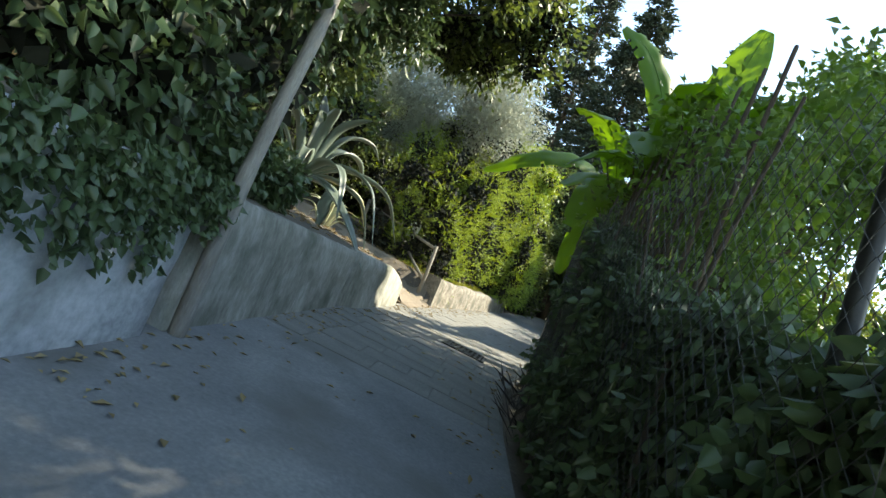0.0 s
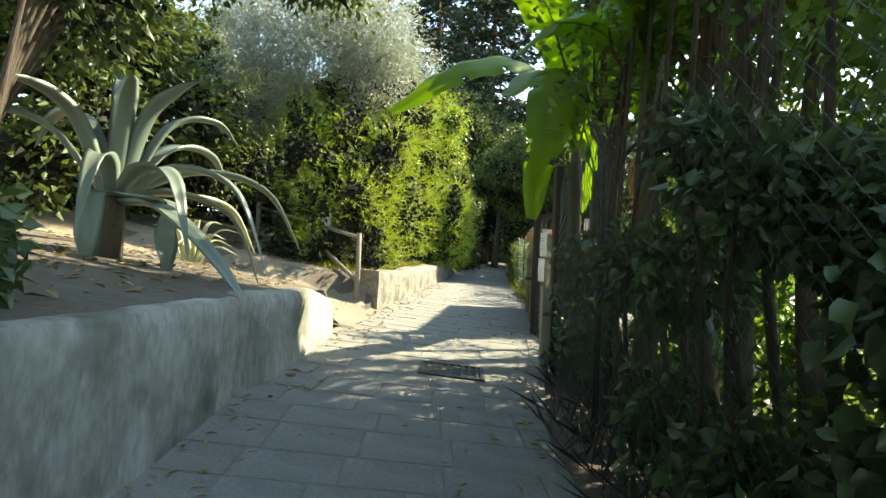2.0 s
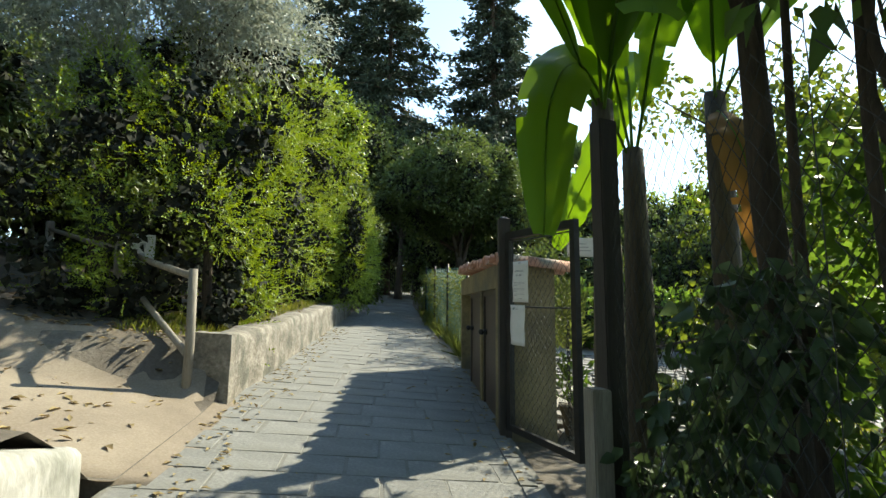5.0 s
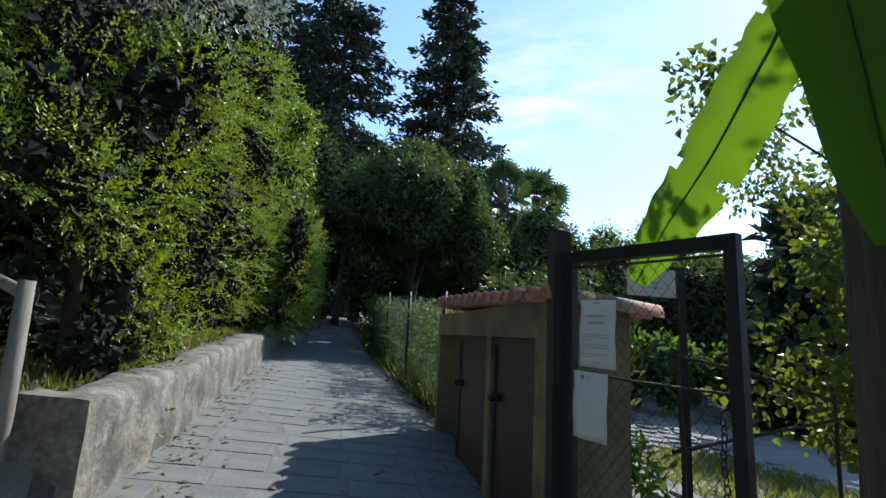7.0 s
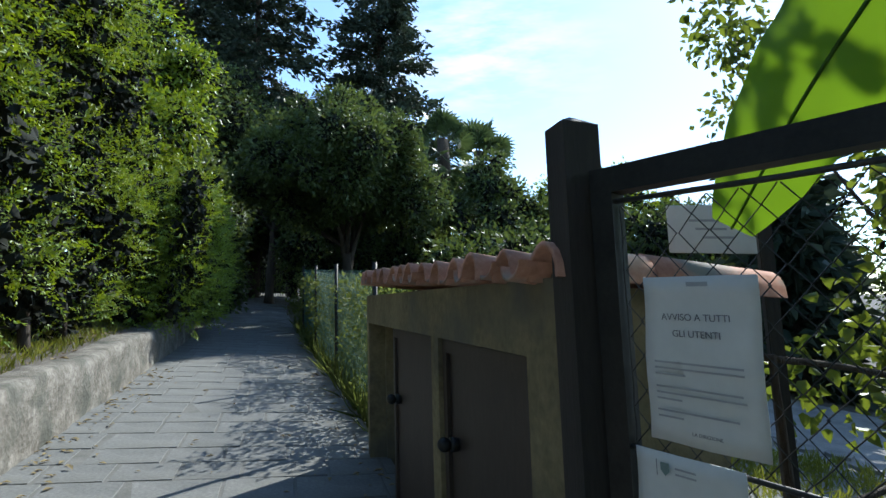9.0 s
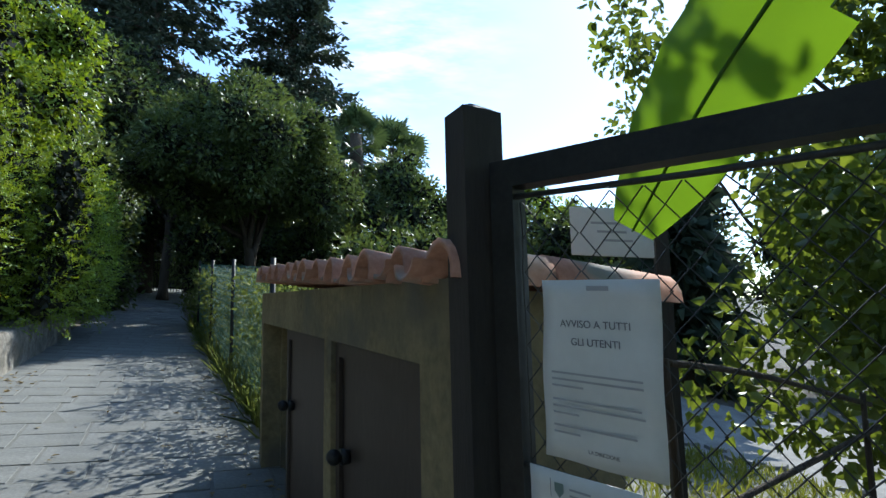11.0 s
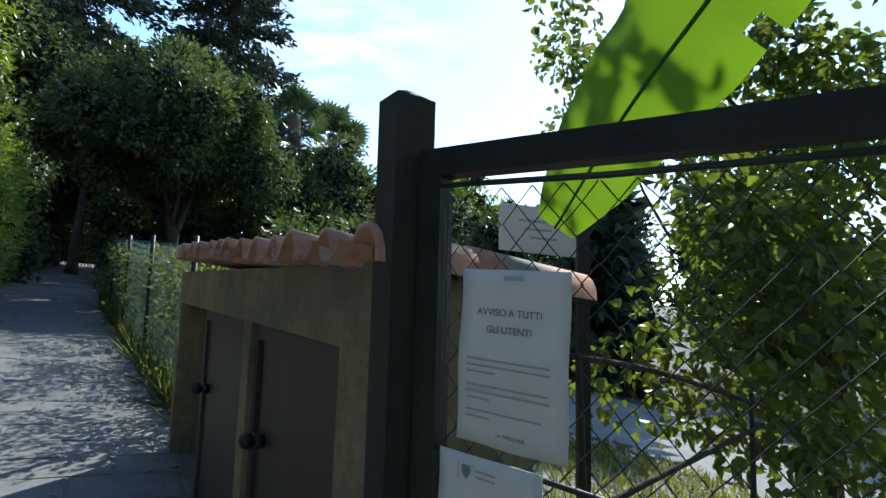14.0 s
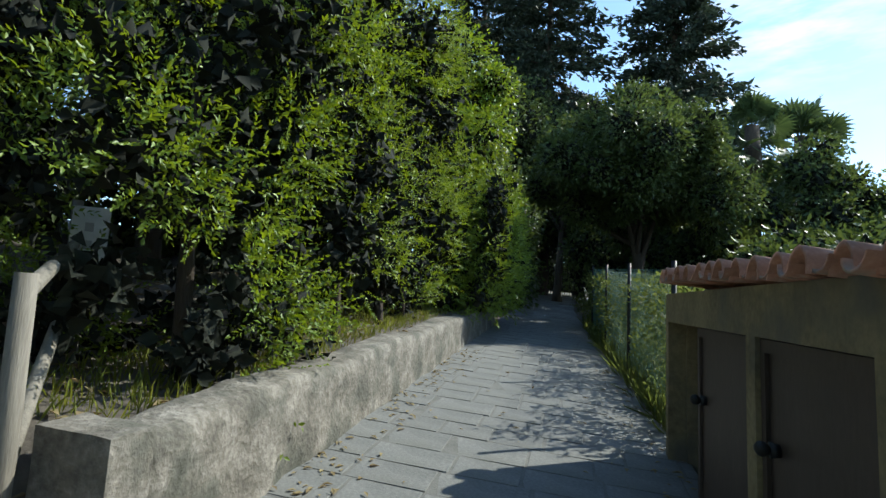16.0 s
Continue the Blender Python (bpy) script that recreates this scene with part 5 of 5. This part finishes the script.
def blades(name, label, category, spots, height, width, mat, seed, lean=0.35):
    """Grass or weeds: narrow upright leaves at the spots."""
    rg = np.random.default_rng(seed)
    s = np.array(spots, float)
    ax = rg.normal(size=s.shape) * lean + np.array([0, 0, 1.0])
    return tagged(put(name, leaf_mesh(name, s, ax, height, width, M[mat], rg, 0.1, 0.5)), label, category, kind="stuff")


sp = []
for k in range(3000):
    y = 12.8 + 8 * rng.random()
    sp.append((RIGHT(y) + 0.02 + 0.30 * abs(rng.normal()), y, G(y) - 0.04))
blades("verge_grass", "tall dry and green grasses along the fence foot", "grass", sp, 0.30, 0.012, "weed", 153)
sp = []
for k in range(500):
    a0, k0 = 1.5 + 3.0 * rng.random(), 0.5 + 0.7 * rng.random()
    p = hut(a0, k0, 0)
    sp.append((p.x, p.y, 1.0 + 0.25 * rng.random()))
b = [(*hut(a0, 0.85 + 0.1 * rng.normal(), 0.9 + 0.35 * rng.random()), 0.28) for a0 in np.arange(2.0, 5.0, 0.3)]
foliage("weedy_shrub", "straggly weeds growing up behind the tiled roof", "shrub", b, 3500, (0.10, 0.025), "weed", 155, 0.2, -0.8, [(tuple(hut(3.2, 0.9, G(11.5) - 0.06)), tuple(hut(3.2, 0.9, 0.6)), tuple(hut(3.3, 0.9, 1.1)))], 0.01)
sp = []
for k in range(5200):
    y = 10.4 + 9.4 * rng.random()
    x = LEFT(y) - 0.30 - 0.7 * rng.random()
    sp.append((x, y, bank(x, y) - 0.01))
blades("bank_grass", "short dry grass on top of the far wall", "grass", sp, 0.09, 0.008, "grass", 157)

sp = []
for k in range(2600):
    an, rr = rng.random() * 6.28, math.sqrt(rng.random())
    x, y = -2.75 + 0.85 * rr * math.cos(an), 8.85 + 0.55 * rr * math.sin(an) + 0.1 * rr
    sp.append((x, y, bank(x, y)))
blades("bank_lawn", "small sunlit tuft of grass beside the sandy path", "grass", sp, 0.06, 0.007, "grass", 159, 0.6)

# ---- garden on the right ----
gv_ = []
for k in range(1500):
    an, rr = rng.random() * 6.28, math.sqrt(rng.random())
    gv_.append((5.0 + 1.1 * rr * math.cos(an), 10.6 + 1.5 * rr * math.sin(an), G(10.6 + 1.5 * rr * math.sin(an)) - 0.05))
blades("lawn_patch", "small patch of sunlit grass in the garden", "grass", gv_ * 3, 0.10, 0.010, "grass", 161, 0.6)
b = [(5.0 + 4.2 * q_, 15.6 - 2.2 * q_ + 0.8 * rng.random(), 0.75 + 0.85 * rng.random(), 0.34) for q_ in rng.random(60)]
foliage("leafy_border", "border of broad-leaved green plants in the garden", "shrub", b, 7500, (0.16, 0.075), "vine", 163, 0.3, 0.0, [((7.0, 14.9, G(14.9) - 0.06), (7.0, 14.9, 0.7), (7.0, 14.95, 1.1))], 0.012, core=0.7)
sf_ = empty("stick_fence", "crooked fence of rough branches in the garden", "fence", (2.5, 9.5, G(9.5)))
for pts, rr in ((((2.5, 9.5, G(9.5) - 0.1), (2.52, 9.5, 0.7), (2.49, 9.5, 1.27)), 0.022), (((3.5, 9.25, G(9.3) - 0.1), (3.48, 9.25, 0.6), (3.5, 9.25, 1.15)), 0.02),
                (((2.46, 9.51, 1.26), (2.9, 9.4, 1.22), (3.55, 9.24, 1.1)), 0.018), (((2.46, 9.52, 0.72), (2.95, 9.38, 0.86), (3.55, 9.22, 1.02)), 0.018)):
    v, f = tube(curve_points(pts, 5), [rr * 0.62 * (1.1 - 0.02 * k) for k in range(11)], 7, 0.25, 6)
    put("stick", mesh_of("stick", v, f, M["bark"], True), sf_)
po = empty("plant_pot", "weathered terracotta pot with a young plant beside the gate", "plant pot", (2.28, 9.58, G(9.58) - 0.055))
bm = bmesh.new()
r_ = bmesh.ops.create_cone(bm, segments=20, radius1=0.075, radius2=0.115, depth=0.22, cap_ends=True, matrix=Matrix.Translation((2.28, 9.58, G(9.58) + 0.055)))
part("pot", bm, M["pot"], po, smooth=False)
bm = bmesh.new()
bmesh.ops.create_cone(bm, segments=20, radius1=0.125, radius2=0.125, depth=0.035, cap_ends=True, matrix=Matrix.Translation((2.28, 9.58, G(9.58) + 0.165)))
part("rim", bm, M["pot"], po)
rg = np.random.default_rng(5)
q = np.array([2.28, 9.58, G(9.58) + 0.2]) + rg.normal(size=(160, 3)) * np.array([0.06, 0.06, 0.0]) + np.array([0, 0, 1]) * rg.random((160, 1)) * 0.4
put("foliage", leaf_mesh("foliage", q, rg.normal(size=(160, 3)) + np.array([0, 0, 0.6]), 0.10, 0.03, M["vine"], rg), po)

# ---- litter on the path ----
sp, ax = [], []
for k in range(900):
    y = 2 + 14 * rng.random()
    e_ = rng.random()
    x = (LEFT(y) + 0.04 + 0.35 * rng.random() ** 2) if e_ < 0.5 else (RIGHT(y) - 0.03 - 0.3 * rng.random() ** 2 if e_ < 0.8 else LEFT(y) + (RIGHT(y) - LEFT(y)) * rng.random())
    sp.append((x, y, max(G(y), bank(x, y) if x < LEFT(y) else -9) + 0.006))
    ax.append((rng.normal(), rng.normal(), 0.12))
tagged(put("leaf_litter", leaf_mesh("leaf_litter", np.array(sp), np.array(ax), 0.05, 0.022, M["litter"], rng, 0.2, 0.5, 0.95)), "scattered dry fallen leaves along the path's edges", "leaves", kind="stuff")
sp, ax = [], []
for k in range(5000):
    y = -3 + 22 * rng.random()
    x = LEFT(y) - 0.25 - 3.0 * rng.random()
    sp.append((x, y, bank(x, y) + 0.01)), ax.append((rng.normal(), rng.normal(), 0.15))
tagged(put("leaf_litter", leaf_mesh("leaf_litter", np.array(sp), np.array(ax), 0.07, 0.03, M["litter"], rng, 0.2, 0.5, 0.9)), "dry leaf litter covering the shaded bank", "leaves", kind="stuff")

# ---- garden flagstones ----
rnd = random.Random(9)
terrace = put("terrace", mesh_of("terrace", [(2.1, 8.6, G(8.6) - 0.05), (9, 8.6, G(8.6) - 0.05), (9, 16, G(16) - 0.05), (2.9, 16, G(16) - 0.05)], [(0, 1, 2, 3)], M["flagstone"]))
tagged(terrace, "sunlit terrace of irregular pale flagstones in the garden", "paving", kind="structure")
stones = []
for k in range(4):
    n = rnd.randint(5, 7)
    ring = [(math.cos(6.283 * i / n) * rnd.uniform(0.12, 0.17), math.sin(6.283 * i / n) * rnd.uniform(0.10, 0.14)) for i in range(n)]
    vs = [(x, y, -0.03) for x, y in ring] + [(x * 0.97, y * 0.97, 0.0) for x, y in ring]
    fs = [tuple(range(n, 2 * n))] + [(i, (i + 1) % n, n + (i + 1) % n, n + i) for i in range(n)]
    stones.append(mesh_of("flagstone", vs, fs, M["flagstone"]))
count = 0
for j in range(22):
    for i in range(13):
        x, y = 2.2 + i * 0.31 + (0.15 if j % 2 else 0) + 0.11 * (j * 0.27), 8.8 + j * 0.27
        if (x - 5.0) ** 2 / 1.3 + (y - 10.6) ** 2 / 2.4 < 1 or count > 280:
            continue
        ob = put("flagstone", rnd.choice(stones), terrace)
        ob.matrix_basis = pose(x + rnd.uniform(-0.02, 0.02), y, G(y) - 0.025 + rnd.uniform(-0.006, 0.006), 3.4, 0, rnd.uniform(0, 360))
        count += 1

# ---- path slabs and kerb ----
rnd = random.Random(12)
slab_meshes = {}


def slab_mesh(w, l):
    key = (round(w, 2) - 0.005, round(l, 3))
    if key not in slab_meshes:
        w, l, c = key[0], key[1], 0.003
        vs = [(x * w / 2, y * l / 2, -0.03) for x, y in ((-1, -1), (1, -1), (1, 1), (-1, 1))] + [(x * w / 2, y * l / 2, -0.006) for x, y in ((-1, -1), (1, -1), (1, 1), (-1, 1))] + \
             [(x * (w / 2 - c), y * (l / 2 - c), 0) for x, y in ((-1, -1), (1, -1), (1, 1), (-1, 1))]
        fs = [(8, 9, 10, 11)] + [(o + i, o + (i + 1) % 4, o + 4 + (i + 1) % 4, o + 4 + i) for o in (0, 4) for i in range(4)]
        slab_meshes[key] = mesh_of("slab", vs, fs, M["slab"])
    return slab_meshes[key]


rest_v, rest_f = [], []
y, row, made = 4.12, 0, 0
while y < 36:
    l = 0.30 if row % 3 else 0.36
    yc = y + l / 2
    x0, x1 = LEFT(yc) - 0.05, RIGHT(yc) - (0.13 if 6.3 < yc < 10.4 else -0.02)
    yaw = -math.degrees(math.atan2(LEFT(yc + 1) - LEFT(yc - 1), 2)) * (1 if yc > 6 else 0.6)
    x = x0 - (0.22 if row % 2 else 0.0) * 0.5
    while x < x1 - 0.08:
        w = rnd.choice((0.40, 0.46, 0.52, 0.36))
        lo, hi = max(x, x0), min(x + w, x1)
        w2 = round(hi - lo - 0.005, 3)
        if w2 > 0.06 and not (abs((lo + hi) / 2 - 0.24) < 0.02 and abs(yc - 6.98) < 0.05):
            cx_, dz = (lo + hi) / 2, rnd.uniform(-0.001, 0.001)
            inside = abs(cx_ - 0.24) < 0.28 + w2 / 2 and abs(yc - 6.98) < 0.22 + l / 2
            if inside:
                dz = -0.012
            if made < 300:
                ob = put("slab", slab_mesh(w2, l - 0.005), path)
                ys_ = yc + (cx_ - (x0 + x1) / 2) * math.tan(radians(yaw))
                ob.matrix_basis = pose(cx_, ys_, G(ys_) + dz, 3.43 + rnd.uniform(-0.3, 0.3), rnd.uniform(-0.3, 0.3), yaw + rnd.uniform(-0.5, 0.5))
                made += 1
            else:
                ys_ = yc + (cx_ - (x0 + x1) / 2) * math.tan(radians(yaw))
                m = pose(cx_, ys_, G(ys_) + dz, 3.43, 0, yaw)
                me = slab_mesh(w2, l - 0.005)
                o = len(rest_v)
                rest_v += [m @ q.co for q in me.vertices]
                rest_f += [tuple(o + i for i in q.vertices) for q in me.polygons]
        x += w
    y += l
    row += 1
tagged(put("far_slabs", mesh_of("far_slabs", rest_v, rest_f, M["slab"]), path), "", kind="stuff")
y = 6.3
while y < 10.3:
    l = rnd.uniform(0.38, 0.5)
    yaw = -math.degrees(math.atan2(RIGHT(y + l) - RIGHT(y), l))
    ob = put("kerb_stone", slab_mesh(0.11, round(l - 0.01, 2)), path)
    ob.matrix_basis = pose((RIGHT(y) + RIGHT(y + l)) / 2 - 0.06, y + l / 2, G(y + l / 2) + 0.008, 3.43, 0, yaw)
    y += l

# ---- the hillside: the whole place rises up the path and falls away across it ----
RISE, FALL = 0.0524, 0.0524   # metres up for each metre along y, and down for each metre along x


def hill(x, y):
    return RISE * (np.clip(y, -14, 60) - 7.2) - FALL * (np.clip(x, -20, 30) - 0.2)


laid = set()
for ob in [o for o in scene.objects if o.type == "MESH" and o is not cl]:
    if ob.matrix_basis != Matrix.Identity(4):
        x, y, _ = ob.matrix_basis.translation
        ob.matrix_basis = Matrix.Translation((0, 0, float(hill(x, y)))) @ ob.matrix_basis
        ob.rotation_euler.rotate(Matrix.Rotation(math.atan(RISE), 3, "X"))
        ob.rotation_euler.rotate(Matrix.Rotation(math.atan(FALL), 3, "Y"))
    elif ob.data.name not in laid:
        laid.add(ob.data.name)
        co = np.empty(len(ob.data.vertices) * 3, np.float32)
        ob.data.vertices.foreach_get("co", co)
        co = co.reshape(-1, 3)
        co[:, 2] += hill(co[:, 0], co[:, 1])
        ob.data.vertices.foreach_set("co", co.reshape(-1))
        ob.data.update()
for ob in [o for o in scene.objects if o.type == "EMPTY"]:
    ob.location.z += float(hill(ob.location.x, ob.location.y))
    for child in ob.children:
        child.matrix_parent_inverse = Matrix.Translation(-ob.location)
